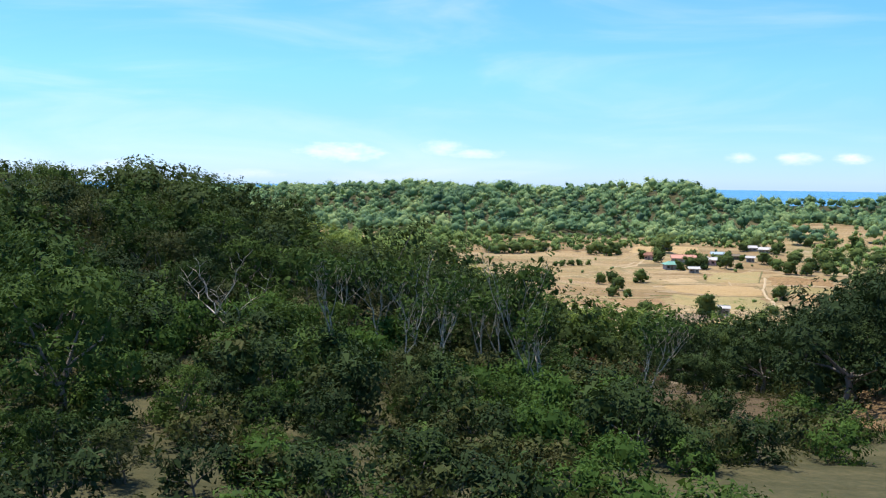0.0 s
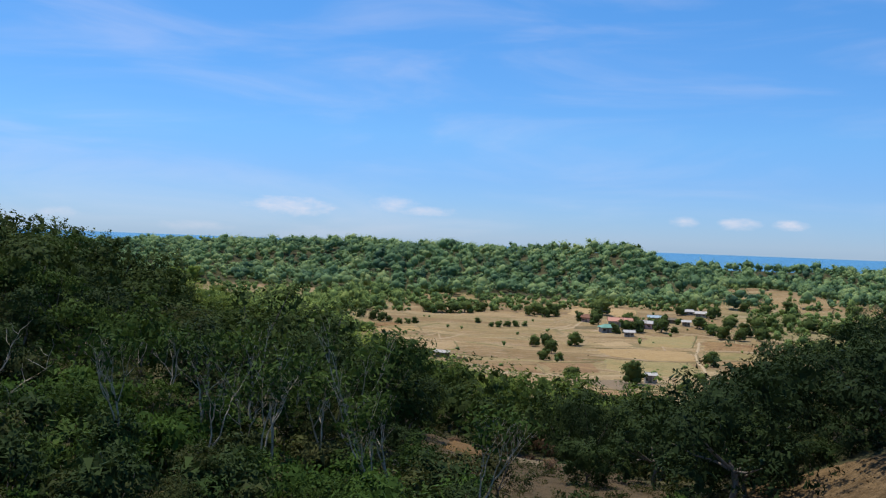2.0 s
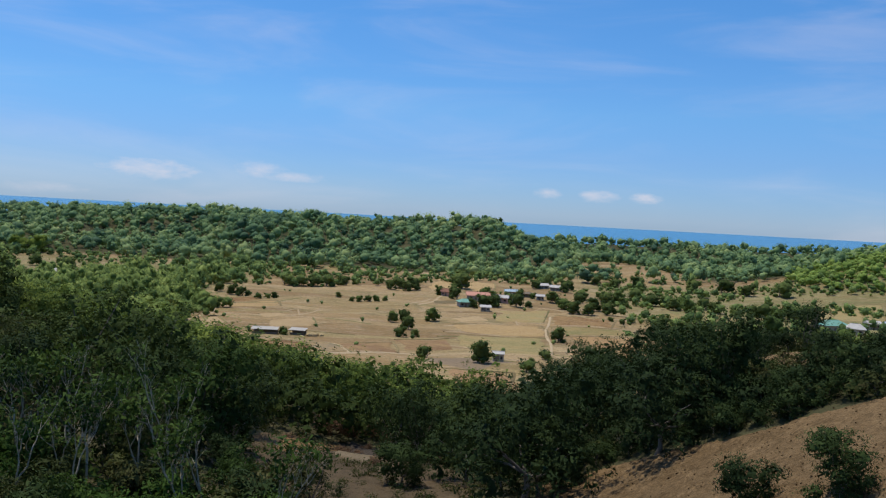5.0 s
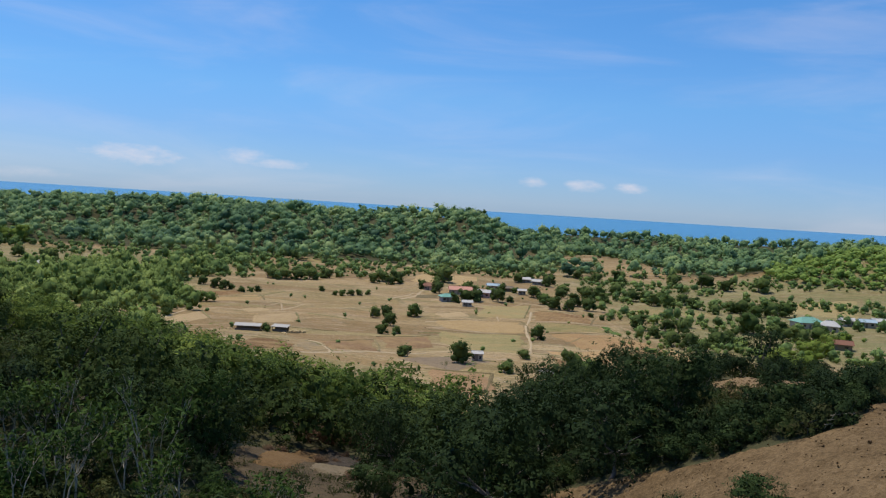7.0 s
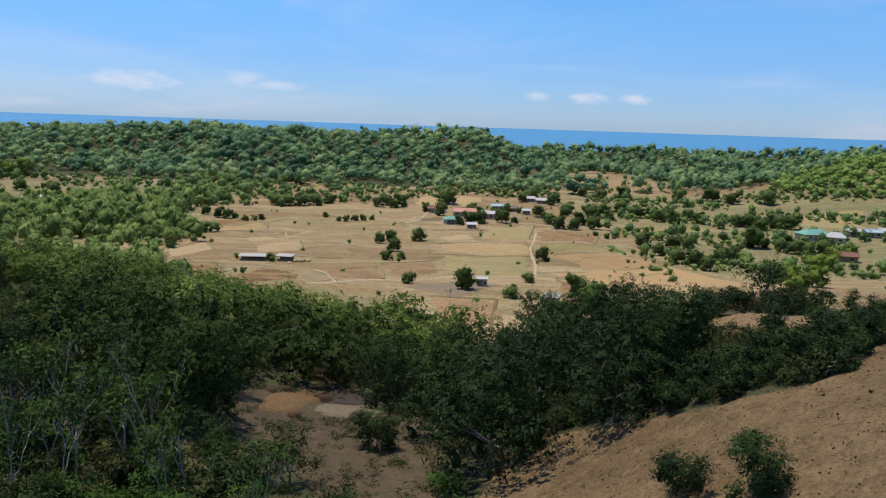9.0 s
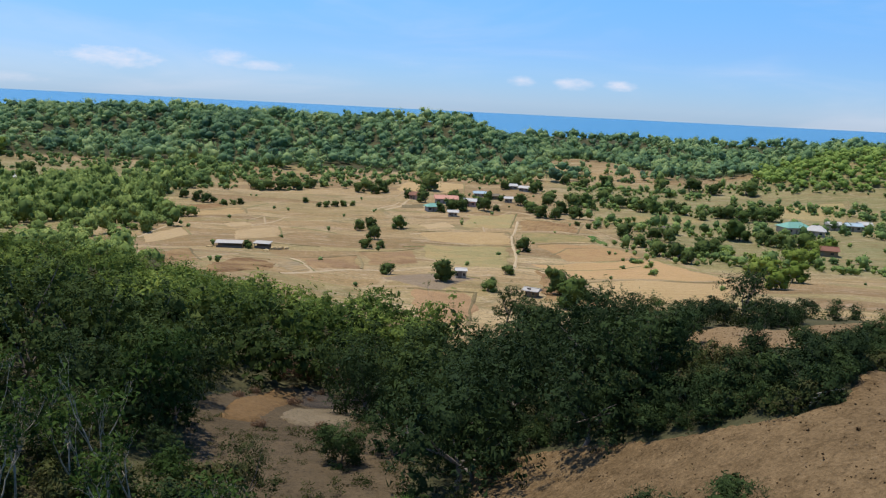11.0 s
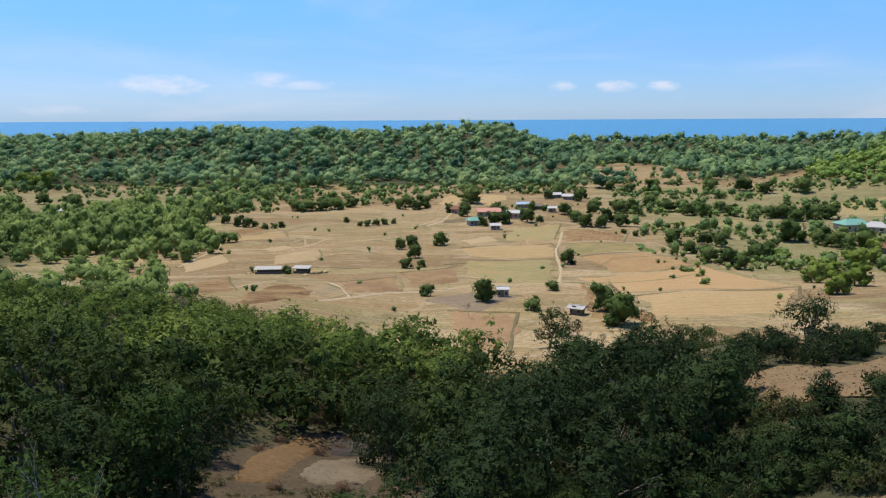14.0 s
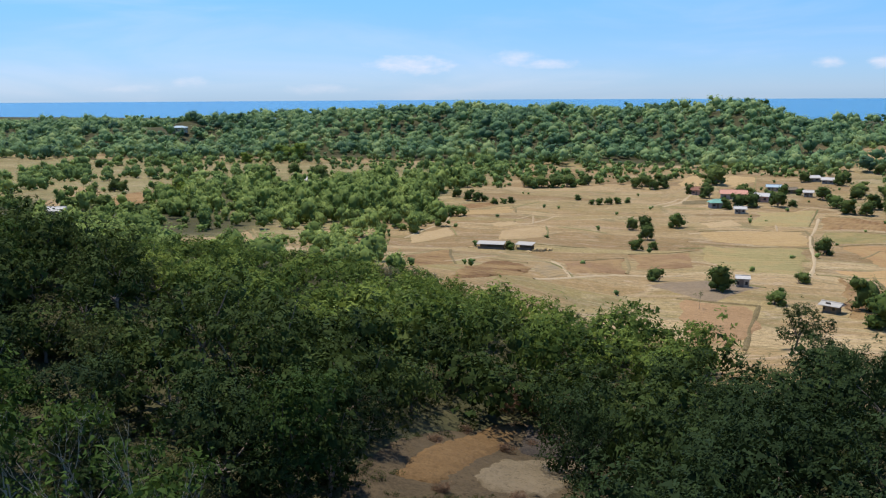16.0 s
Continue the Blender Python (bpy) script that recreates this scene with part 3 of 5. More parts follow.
def woods(name, kinds, places, seed, scale, mat, label, category, stretch=(0.85, 1.15), trunks=True, size=None, spread=(0.62, 1.3)):
    """Many trees of some kinds joined into one object, for woods in which no one could count them."""
    rng = np.random.default_rng(seed)
    wood, leaf, tone, wood_side, leaf_side = [], [], [], [], []
    for x, y in places:
        bole, bole_side, corners, normals = SHAPES[kinds[int(rng.integers(len(kinds)))].name]
        a, s = rng.uniform(0, 2 * math.pi), scale * rng.uniform(*spread) * (size(x, y) if size else 1.0)
        spin = np.array([[math.cos(a), -math.sin(a), 0], [math.sin(a), math.cos(a), 0], [0, 0, 1]]).T
        turn = spin * np.array([1, 1, rng.uniform(*stretch)]) * s
        foot = np.array([x, y, float(ground_height(x, y)) - 0.15])
        if trunks:
            wood.append(bole @ turn + foot)
            wood_side.append(bole_side @ spin)
        leaf.append(corners @ turn + foot)
        leaf_side.append(normals @ spin)
        tone.append(np.full(len(corners), np.clip(rng.normal(0.45, 0.26), 0, 1)))
    n = sum(len(w) for w in wood)
    me = leaf_mesh(name, np.concatenate(wood + leaf), np.concatenate(wood_side + leaf_side), mat)
    me.materials.append(BARK)
    index = np.zeros(n + sum(len(q) for q in leaf), np.int32)
    index[:n] = 1
    me.polygons.foreach_set("material_index", index)
    me.attributes.new("tone", "FLOAT", "FACE").data.foreach_set("value", np.concatenate([np.zeros(n)] + tone).astype(np.float32))
    return tagged(new(name, me), label, category, kind="stuff")


def bare_tree(name, seed, height, spread, bark, leaves=0, mat=None, depth=4, trunk=0.12, twigs=3):
    """A leafless or nearly leafless tree: forked trunk, crooked boughs and twigs."""
    rng = np.random.default_rng(seed)
    ob = new(name)
    verts, faces, tips = [], [], []

    def grow(a, way, length, r, level):
        b = a + way * length
        limb(verts, faces, crooked(rng, a, b, length * 0.05, 3), [r, r * 0.85, r * 0.7, r * 0.55], 6 if level < 2 else 4)
        tips.append(b)
        if level < depth:
            for _ in range(2 if level == 0 else rng.integers(2, twigs + 1)):
                turn = Vector((rng.normal() * spread, rng.normal() * spread, rng.uniform(0.2, 0.6)))
                grow(b, (way + turn).normalized(), length * rng.uniform(0.55, 0.8), r * 0.58, level + 1)

    grow(Vector((0, 0, -0.5)), Vector((rng.normal() * 0.08, rng.normal() * 0.08, 1)).normalized(), height * 0.36, trunk, 0)
    t = new("trunk", mesh_from("trunk", verts, faces, bark, True))
    t.parent = ob
    if leaves:
        at = np.array([tuple(p) for p in tips[len(tips) // 4:]])
        lobes = [(p, (0.35, 0.35, 0.3)) for p in at]
        c = new("crown", leaf_mesh("crown", *leaf_cloud(rng, lobes, leaves, 0.16, 0.22), mat))
        c.parent = ob
    return ob


def dead_tree(x, y):
    """A toppled bleached tree: a bent bare trunk leaning out of the bushes, with crooked boughs turned upward."""
    rng = np.random.default_rng(57)
    ob = thing("dead_tree", x, y, None, 0.0, "bleached white dead tree leaning among green bushes", "dead tree")
    spine = [Vector(p) for p in ((0.3, -0.2, 0.2), (-0.3, 0.0, 1.1), (-1.0, 0.3, 1.9), (-1.9, 0.5, 2.7), (-2.7, 0.9, 3.1))]
    verts, faces = [], []
    limb(verts, faces, spine, [0.11, 0.10, 0.085, 0.06, 0.03], 7)
    new("trunk", mesh_from("trunk", verts, faces, BARK_PALE, True)).parent = ob
    for k, (at, lean, tall) in enumerate(((3, (-0.5, 0.2), 2.6), (3, (0.5, 0.1), 3.0), (2, (0.7, 0.3), 2.8), (2, (-0.2, -0.3), 2.2), (4, (-0.9, 0.2), 1.5))):
        verts, faces = [], []
        tip = spine[at] + Vector((lean[0] * tall, lean[1] * tall, tall))
        bough = crooked(rng, spine[at], tip, 0.28, 5)
        limb(verts, faces, bough, [0.042, 0.036, 0.03, 0.022, 0.016, 0.008], 5)
        for j in range(1, 6):
            for side in (-1, 1):
                end = bough[j] + Vector((side * rng.uniform(0.3, 0.9), rng.uniform(-0.5, 0.5), rng.uniform(0.2, 0.9)))
                limb(verts, faces, crooked(rng, bough[j], end, 0.1, 3), [0.016, 0.013, 0.009, 0.004], 4)
        new("bough", mesh_from("bough", verts, faces, BARK_GREY, True)).parent = ob
    return ob


def planted(kinds, x, y, rng, scale, label, category, group, z=None, stretch=1.0, sink=0.15):
    """A copy of one of the kinds, turned and scaled, standing on the ground at x, y."""
    src = kinds[int(rng.integers(len(kinds)))]
    z = float(ground_height(x, y)) - sink if z is None else z
    ob = copy_thing(src, pose(x, y, z, rng.uniform(-4, 4), rng.uniform(-4, 4), rng.uniform(0, 360)))
    s = scale * rng.uniform(0.9, 1.1)
    ob.scale = (s, s, s * stretch * rng.uniform(0.92, 1.08))
    return tagged(ob, label, category, group)
# ---- plan of the near slope ----
def inside(poly, x, y):
    hit = False
    for (ax, ay), (bx, by) in zip(poly, poly[1:] + poly[:1]):
        if (ay > y) != (by > y) and x < (bx - ax) * (y - ay) / (by - ay) + ax:
            hit = not hit
    return hit


PLOUGHED = [(3, 50), (5.7, 60), (9.3, 57.4), (12.3, 53.4), (14.7, 49.3), (17.1, 46.5), (20.5, 43.8), (22.6, 43.6), (26.7, 49.3), (46, 52), (46, 0), (14, 6), (9, 34)]
UPPER = [(19.5, 57.5), (22, 67), (28.6, 67), (36, 75), (45, 80), (64, 82), (42, 58), (29, 54.5)]
GULLY = [(-18.5, 72), (-18, 92), (-13.6, 103), (-8, 99), (-2.3, 94), (0.8, 62.4), (1.0, 50), (-6.5, 50), (-10.0, 57), (-15, 59)]
GLADE = [(-11, 26), (-5, 34), (2.2, 40), (6, 36), (2, 28), (-4, 22)]


# ---- kinds of trees ----
NEAR_DARK = [broadleaf("tree", 10 + i, h, r, 0.1, 3000, 0.102, LEAF_DARK, 0.2, 14, inner=700) for i, (h, r) in enumerate([(6.4, 2.9), (5.4, 2.7), (7.2, 3.0), (4.8, 2.8)])]
NEAR_MID = [broadleaf("tree", 20 + i, h, r, 0.1, 2700, 0.105, LEAF_MID, 0.2, 13, inner=600) for i, (h, r) in enumerate([(5.2, 2.7), (4.2, 2.5), (6.0, 2.8)])]
# full-grown trees, all about eight metres tall
TALL_DARK = [broadleaf("tree", 140 + i, 8.0, r, 0.6, 3600, 0.118, LEAF_DARK, 0.15, 15, 0.74, inner=900, main=0.70) for i, r in enumerate([3.5, 3.9, 3.2])]
TALL_MID = [broadleaf("tree", 150 + i, 8.0, r, 0.6, 3600, 0.118, LEAF_MID, 0.15, 15, 0.74, inner=900, main=0.70) for i, r in enumerate([3.4, 3.8, 3.1])]
TALL_DRY = [broadleaf("tree", 160 + i, 8.0, r, 0.6, 3200, 0.10, LEAF_DRY, 0.20, 16, 0.75, trunk=0.12, inner=600, main=0.62) for i, r in enumerate([3.0, 3.4])]
BUSH = [broadleaf("bush", 40 + i, h, r, 0.0, 950, 0.088, m, 0.14, 8, trunk=0.05, inner=220) for i, (h, r, m) in enumerate([(1.9, 1.4, LEAF_MID), (1.6, 1.3, LEAF_DRY), (2.2, 1.5, LEAF_DARK), (1.7, 1.3, LEAF_FRESH)])]
HEDGE = [broadleaf("hedge_tree", 44 + i, h, r, 0.0, 1800, 0.095, LEAF_DARK, 0.16, 8, trunk=0.07, inner=420) for i, (h, r) in enumerate([(3.2, 1.7), (2.7, 1.6), (3.6, 1.7)])]
FIELD_SHRUB = [broadleaf("shrub", 170 + i, 4.0, r, 0.0, 4800, 0.078, LEAF_DARK, 0.12, 12, 0.85, trunk=0.07, inner=1700, main=0.8) for i, r in enumerate([2.3, 2.1])]
BRUSH = [broadleaf("bush", 46 + i, h, r, 0.0, 1000, 0.085, LEAF_BROWN, 0.2, 8, trunk=0.05, inner=240) for i, (h, r) in enumerate([(1.8, 1.3), (1.3, 1.1)])]
BARE = [bare_tree("bare_tree", 50 + i, h, 0.42, BARK_GREY, l * 2, LEAF_MID, 5, 0.085, 2 + i % 2) for i, (h, l) in enumerate([(6.4, 90), (5.8, 170), (7.0, 70), (5.2, 130)])]
SPARSE = [bare_tree("sparse_tree", 58, 8.0, 0.5, BARK, 1100, LEAF_MID, 4, 0.16)]
MID_TREE = [broadleaf("tree", 60 + i, h, r, 0.1, 1250, 0.152, LEAF_MID, 0.15, 11, broad=0.5, inner=280) for i, (h, r) in enumerate([(6.0, 3.2), (5.0, 2.9), (6.8, 3.0), (4.4, 3.0)])]
FAR_TREE = [broadleaf("tree", 70 + i, 0.95, 0.5, 0.0, 620, 0.038, m, 0.028, 10, trunk=0.03, broad=0.6, core=(8, 4, 0.68), inner=150, main=0.92) for i, m in enumerate([LEAF_FARM, LEAF_FARM, LEAF_BAMBOO, LEAF_FARM])]
LIME_TREE = [broadleaf("tree", 76 + i, 0.9, 0.55, 0.0, 620, 0.038, LEAF_LIME, 0.028, 10, trunk=0.03, broad=0.6, core=(8, 4, 0.62), inner=150, main=0.86) for i in range(2)]
BAMBOO = [broadleaf("bamboo_clump", 80 + i, h, r, 0.0, 290, 0.27, LEAF_BAMBOO, 0.34, 8, 1.25, trunk=0.1, broad=0.45, core=(4, 3, 0.70), inner=30) for i, (h, r) in enumerate([(6.5, 3.0), (5.4, 2.8), (7.5, 3.0)])]
SCRUB = [broadleaf("scrub", 90 + i, h, r, 0.0, 130, 0.13, LEAF_MID, 0.2, 2, trunk=0.03) for i, (h, r) in enumerate([(1.3, 1.1), (0.9, 1.0), (1.7, 1.0)])]
RIDGE_TREE = [broadleaf("ridge_tree", 95 + i, 0.9, 0.5, 0.0, 128, 0.046, LEAF_MID, 0.055, 3, 0.85, trunk=0.03, broad=0.55, core=(5, 3, 0.66), main=0.86) for i in range(10)]
FOOT_TREE = [broadleaf("foot_tree", 110 + i, h, r, 0.0, 500, 0.212, LEAF_MID, 0.16, 9, broad=0.55, inner=120, main=0.80) for i, (h, r) in enumerate([(6.0, 3.2), (5.0, 2.9), (6.8, 3.0), (4.4, 3.0)])]
FARM_TREE = [broadleaf("farm_tree", 120 + i, h, r, 0.0, 150, 0.32, LEAF_MID, 0.24, 5, broad=0.65, core=(5, 3, 0.72), main=0.86) for i, (h, r) in enumerate([(6.0, 3.2), (5.0, 2.9), (6.8, 3.0), (3.6, 2.6), (4.4, 3.4)])]
BUSHLET = [broadleaf("low_bush", 130 + i, h, r, 0.0, 75, 0.42, LEAF_MID, 0.25, 2, broad=0.6, core=(5, 3, 0.74), main=0.86) for i, (h, r) in enumerate([(6.0, 3.4), (5.0, 3.6), (6.8, 3.2)])]
KINDS = BUSHLET + HEDGE + FOOT_TREE + FARM_TREE + NEAR_DARK + NEAR_MID + TALL_DARK + TALL_MID + TALL_DRY + BUSH + FIELD_SHRUB + BRUSH + BARE + SPARSE + MID_TREE + FAR_TREE + LIME_TREE + BAMBOO + SCRUB + RIDGE_TREE

rng = np.random.default_rng(5)


def scatter(x0, x1, y0, y1, step, keep, seed=1):
    """Jittered places on a grid where keep(x, y) holds."""
    rng = np.random.default_rng(seed)
    out = []
    for y in np.arange(y0, y1, step):
        for x in np.arange(x0, x1, step):
            px, py = x + rng.uniform(-0.56, 0.56) * step, y + rng.uniform(-0.56, 0.56) * step
            if keep(px, py):
                out.append((float(px), float(py)))
    return out


def wooded(x, y):
    if x > 2 and y < 52 and not (x > 15 and y > 43):
        return False
    if inside(PLOUGHED, x, y) or inside(UPPER, x, y) or inside(GULLY, x, y) or inside(GLADE, x, y):
        return False
    return -0.95 * (y + 25) - 8 < x < 0.62 * (y + 10) + 4


# near slope
def canopy(x, y):
    """Height of full-grown trees: tall along the hillside and the gully, low on the open shoulder and at the field bank."""
    if x > 3:
        return float(np.interp(x, [4, 8, 12, 16, 19, 23, 30], [9.8, 9.8, 8.8, 7.0, 5.0, 3.0, 2.2]))
    if x < -46 and y < 86:
        return float(np.interp(y, [20, 36, 48, 86], [3.0, 6.0, 9.2, 7.2]))
    tall = float(np.interp(x, [-75, -60, -50, -40, -26, -8, 3], [3.2, 4.0, 5.2, 7.4, 8.8, 9.2, 9.2]))
    edge = float(np.interp(x, [-46, -32], [10, 0]))
    foot = float(np.interp(x, [-34, -22], [0.66, 0.98]))
    return tall * float(np.interp(y + edge, [20, 28, 42, 51, 58, 108, 138, 162], [0.28, 0.33, 0.4, 0.55, 1.0, 1.0, foot, 0.72 * foot]))


NEAR_GROUP = "trees on the near slope"
for x, y in scatter(-92, 24, 18, 78, 4.9, lambda x, y: wooded(x, y) and (y < 68 or x > 3.5 or x < -40 - (y - 65) * 1.045) and x > -1.0 * (y + 20)):
    d, pick, h = math.hypot(x, y), rng.random(), canopy(x, y) * rng.uniform(0.74, 1.06) / 8.0
    if x > 18.5 and y < 58:
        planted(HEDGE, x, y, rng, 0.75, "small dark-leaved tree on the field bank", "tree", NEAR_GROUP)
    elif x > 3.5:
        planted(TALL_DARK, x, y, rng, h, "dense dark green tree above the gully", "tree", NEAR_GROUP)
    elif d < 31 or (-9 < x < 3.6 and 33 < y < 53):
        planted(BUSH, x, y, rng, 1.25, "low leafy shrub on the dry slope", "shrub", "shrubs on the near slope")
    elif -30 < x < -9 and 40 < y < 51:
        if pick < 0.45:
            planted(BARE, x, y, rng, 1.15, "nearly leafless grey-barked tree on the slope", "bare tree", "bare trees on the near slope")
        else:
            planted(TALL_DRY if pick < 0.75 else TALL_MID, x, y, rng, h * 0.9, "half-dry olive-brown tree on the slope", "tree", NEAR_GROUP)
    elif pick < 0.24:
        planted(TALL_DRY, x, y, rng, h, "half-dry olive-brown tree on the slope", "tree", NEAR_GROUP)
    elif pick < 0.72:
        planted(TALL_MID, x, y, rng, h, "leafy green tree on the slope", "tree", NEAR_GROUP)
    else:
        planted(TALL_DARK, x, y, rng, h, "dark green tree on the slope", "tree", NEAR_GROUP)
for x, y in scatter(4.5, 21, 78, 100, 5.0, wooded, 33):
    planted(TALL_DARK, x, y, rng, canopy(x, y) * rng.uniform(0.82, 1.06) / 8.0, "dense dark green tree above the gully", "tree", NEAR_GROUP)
for x, y in scatter(-46, -3, 15, 38, 3.1, lambda x, y: wooded(x, y) and math.hypot(x + 9, y + 3) < 43, 31):
    planted(BUSH, x, y, rng, 1.0, "low leafy shrub on the dry slope", "shrub", "shrubs on the near slope")
for x, y in scatter(-44, -9, 34, 53, 3.4, lambda x, y: wooded(x, y) and x > -0.95 * (y + 6), 35):
    planted(BUSH, x, y, rng, 1.55, "tall leafy shrub under the slope trees", "shrub", "shrubs on the near slope", stretch=1.1)
for x, y in scatter(-60, -36, 20, 40, 4.0, lambda x, y: wooded(x, y) and x > -1.0 * (y + 22), 36):
    planted(BUSH, x, y, rng, 1.4, "low leafy shrub on the dry slope", "shrub", "shrubs on the near slope")
for x, y, s in ((-31.0, 25.0, 0.95), (-35.5, 30.5, 1.0), (-40.5, 36.0, 1.0)):
    planted(TALL_MID, x, y, rng, s, "full leafy green tree close by on the slope", "tree", NEAR_GROUP)
for x, y in scatter(13, 33, 44, 62, 2.3, lambda x, y: not (inside(PLOUGHED, x, y) or inside(UPPER, x, y)) and y > 0.35 * x + 36, 37):
    planted(BUSH[1:3], x, y, rng, 0.85, "low dark shrub on the bank between fields", "shrub", "shrubs on the field bank")
# hedge on the bank between the two ploughed fields, and the low wood's edge
EDGE = [(5.5, 60.8), (9.3, 58.2), (12.3, 54.2), (14.7, 50.2), (17.1, 47.4), (20.5, 44.9), (23.0, 45.0), (26.6, 50.2), (31.0, 52.5)]
for (ax, ay), (bx, by) in zip(EDGE, EDGE[1:]):
    for k in range(3):
        for off, s in ((0.7, 0.6), (2.6, 0.82)):
            f = (k + rng.uniform(0.2, 0.8)) / 3
            x, y = ax + (bx - ax) * f + off * 0.45, ay + (by - ay) * f + off
            if not (inside(PLOUGHED, x, y) or inside(UPPER, x, y)):
                planted(HEDGE, x, y, rng, s, "small dark-leaved tree in the field hedge", "tree", "hedge between the ploughed fields")
for x, y, s in ((44, 98, 0.7), (50, 104, 0.8), (33, 100, 0.7), (57, 101, 0.7), (40, 108, 0.75), (62, 108, 0.8), (28, 90, 0.6), (24, 84, 0.65)):
    planted(NEAR_MID, x, y, rng, s, "leafy tree below the upper field", "tree", NEAR_GROUP)
for x, y, s in ((-4.0, 84.0, 1.1), (-6.0, 87.0, 1.0), (-2.2, 86.5, 1.0), (-3.6, 81.0, 0.8)):
    planted(NEAR_DARK, x, y, rng, s, "tall dark ragged tree at the gully's end", "tree", NEAR_GROUP, stretch=1.25)
for x, y, s in ((-21.8, 52.8, 1.5), (-19.0, 50.0, 1.4), (-16.5, 49.5, 1.45), (-24.5, 53.5, 1.5), (-14.5, 48.0, 1.3), (-27.0, 54.0, 1.45), (-21.0, 47.5, 1.3), (-26.0, 49.5, 1.35), (-29.5, 52.0, 1.4), (-18.0, 53.0, 1.45), (-23.2, 50.0, 1.45)):
    planted(BARE, x, y, rng, s, "tall slender grey tree with few leaves", "bare tree", "bare trees on the near slope")
planted(BARE, 3.0, 181, rng, 0.6, "small leafless tree on burnt ground", "bare tree", "")
dead_tree(-30.4, 39.4)
planted(NEAR_DARK, -79, 86, rng, 1.5, "dark dome-crowned tree on the hill crest", "tree", NEAR_GROUP)
planted(SPARSE, -76, 62, rng, 1.25, "sparse-leaved tree against the sky", "tree", NEAR_GROUP)
planted(SPARSE, -66, 84, rng, 0.95, "sparse-leaved tree against the sky", "tree", NEAR_GROUP)
planted(FIELD_SHRUB[1:], -4.3, 62.5, rng, 1.05, "small lone dark tree in the gully clearing", "tree", NEAR_GROUP)
planted(FIELD_SHRUB[:1], 12.3, 38.8, rng, 0.72, "dark round shrub standing in ploughed soil", "shrub", "shrubs in the ploughed field")
planted(FIELD_SHRUB[1:], 14.5, 35.4, rng, 0.74, "dark round shrub standing in ploughed soil", "shrub", "shrubs in the ploughed field")
for x, y in ((21.0, 69.0), (22.8, 70.4), (23.4, 68.6), (25.6, 69.4), (27.6, 69.0), (29.6, 70.4), (31.4, 72.4), (33.0, 74.2), (34.8, 76.0), (40.2, 80.4), (43.0, 81.6), (24.5, 73.2), (26.6, 74.6), (31.0, 77.2), (33.2, 78.6), (35.5, 79.8), (37.8, 80.6)):
    planted(HEDGE, x, y, rng, 0.72, "dark shrub under a spreading tree", "shrub", "shrubs below the upper field")
planted(NEAR_DARK[:1], 29, 74, rng, 0.88, "tall dark spreading tree beyond the upper field", "tree", NEAR_GROUP)
for x, y in [(-15.5, 104.5), (-13, 107), (-10.5, 108), (-8, 105.5), (-6, 103), (-3, 99), (-4, 103), (-1, 92)]:
    planted(BRUSH, x, y, rng, 1.5, "withered brown shrub on the gully bank", "shrub", "withered shrubs in the gully")
edge_rng = np.random.default_rng(97)
for x, y, h in [(-18.6, 69.0, 0.62), (-18.2, 62.5, 0.6), (-19.4, 76.5, 0.66), (-16.0, 57.5, 0.5)]:
    planted(TALL_DARK, x, y, edge_rng, h, "dense dark green tree above the gully", "tree", NEAR_GROUP)
for x, y, h in [(17.0, 150.0, 0.95), (21.0, 156.0, 0.7)]:
    planted(TALL_DARK, x, y, edge_rng, h, "tall dark tree at the foot of the slope", "tree", NEAR_GROUP)
for x, y in [(-10.8, 96.4), (-8.3, 98.2), (-5.6, 96.8), (-10.3, 99.6), (-16.6, 84.0), (-17.0, 94.0), (-12.0, 90.5), (-3.4, 85.5), (-12.2, 72.6), (-7.0, 73.6)]:
    planted(BRUSH, x, y, rng, 0.62, "low heap of dry brown brush in the gully", "shrub", "withered shrubs in the gully")

def slope_size(x, y):
    """Size of the joined trees, whose shapes stand about five and a half metres tall."""
    return canopy(x, y) / 6.4


def beyond_cloud_shade(x, y):
    """Western shoulder and valley foot, painted sunlit; the gully's leaf colours carry cloud shade."""
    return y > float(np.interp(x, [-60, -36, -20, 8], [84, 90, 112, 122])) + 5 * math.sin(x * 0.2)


SLOPE = scatter(-115, 3, 67, 96, 5.0, wooded, 2) + scatter(-115, -44, 70, 96, 5.4, wooded, 52)
woods("slope_woods", MID_TREE, [p for p in SLOPE if not beyond_cloud_shade(*p)], 2, 1.0, LEAF_SHADED, "mixed green trees covering the slope", "woods", size=slope_size, spread=(0.7, 1.15))
woods("shoulder_woods", MID_TREE, [p for p in SLOPE if beyond_cloud_shade(*p)], 5, 1.0, LEAF_SUNLIT, "green trees on the hill shoulder, coloured as sunlit", "woods", size=slope_size, spread=(0.7, 1.15))
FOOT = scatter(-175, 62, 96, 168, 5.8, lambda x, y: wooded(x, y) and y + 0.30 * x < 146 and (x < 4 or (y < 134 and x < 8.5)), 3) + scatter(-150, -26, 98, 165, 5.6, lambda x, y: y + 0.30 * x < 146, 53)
woods("gully_woods", FOOT_TREE, [p for p in FOOT if not beyond_cloud_shade(*p)], 3, 1.0, LEAF_SHADED, "green trees along the gully, darkened for cloud shade", "woods", trunks=False, size=slope_size, spread=(0.65, 1.2))
woods("foot_woods", FOOT_TREE, [p for p in FOOT if beyond_cloud_shade(*p)], 4, 1.0, LEAF_SUNLIT, "round green trees at the foot of the slope", "woods", trunks=False, size=slope_size, spread=(0.65, 1.2))
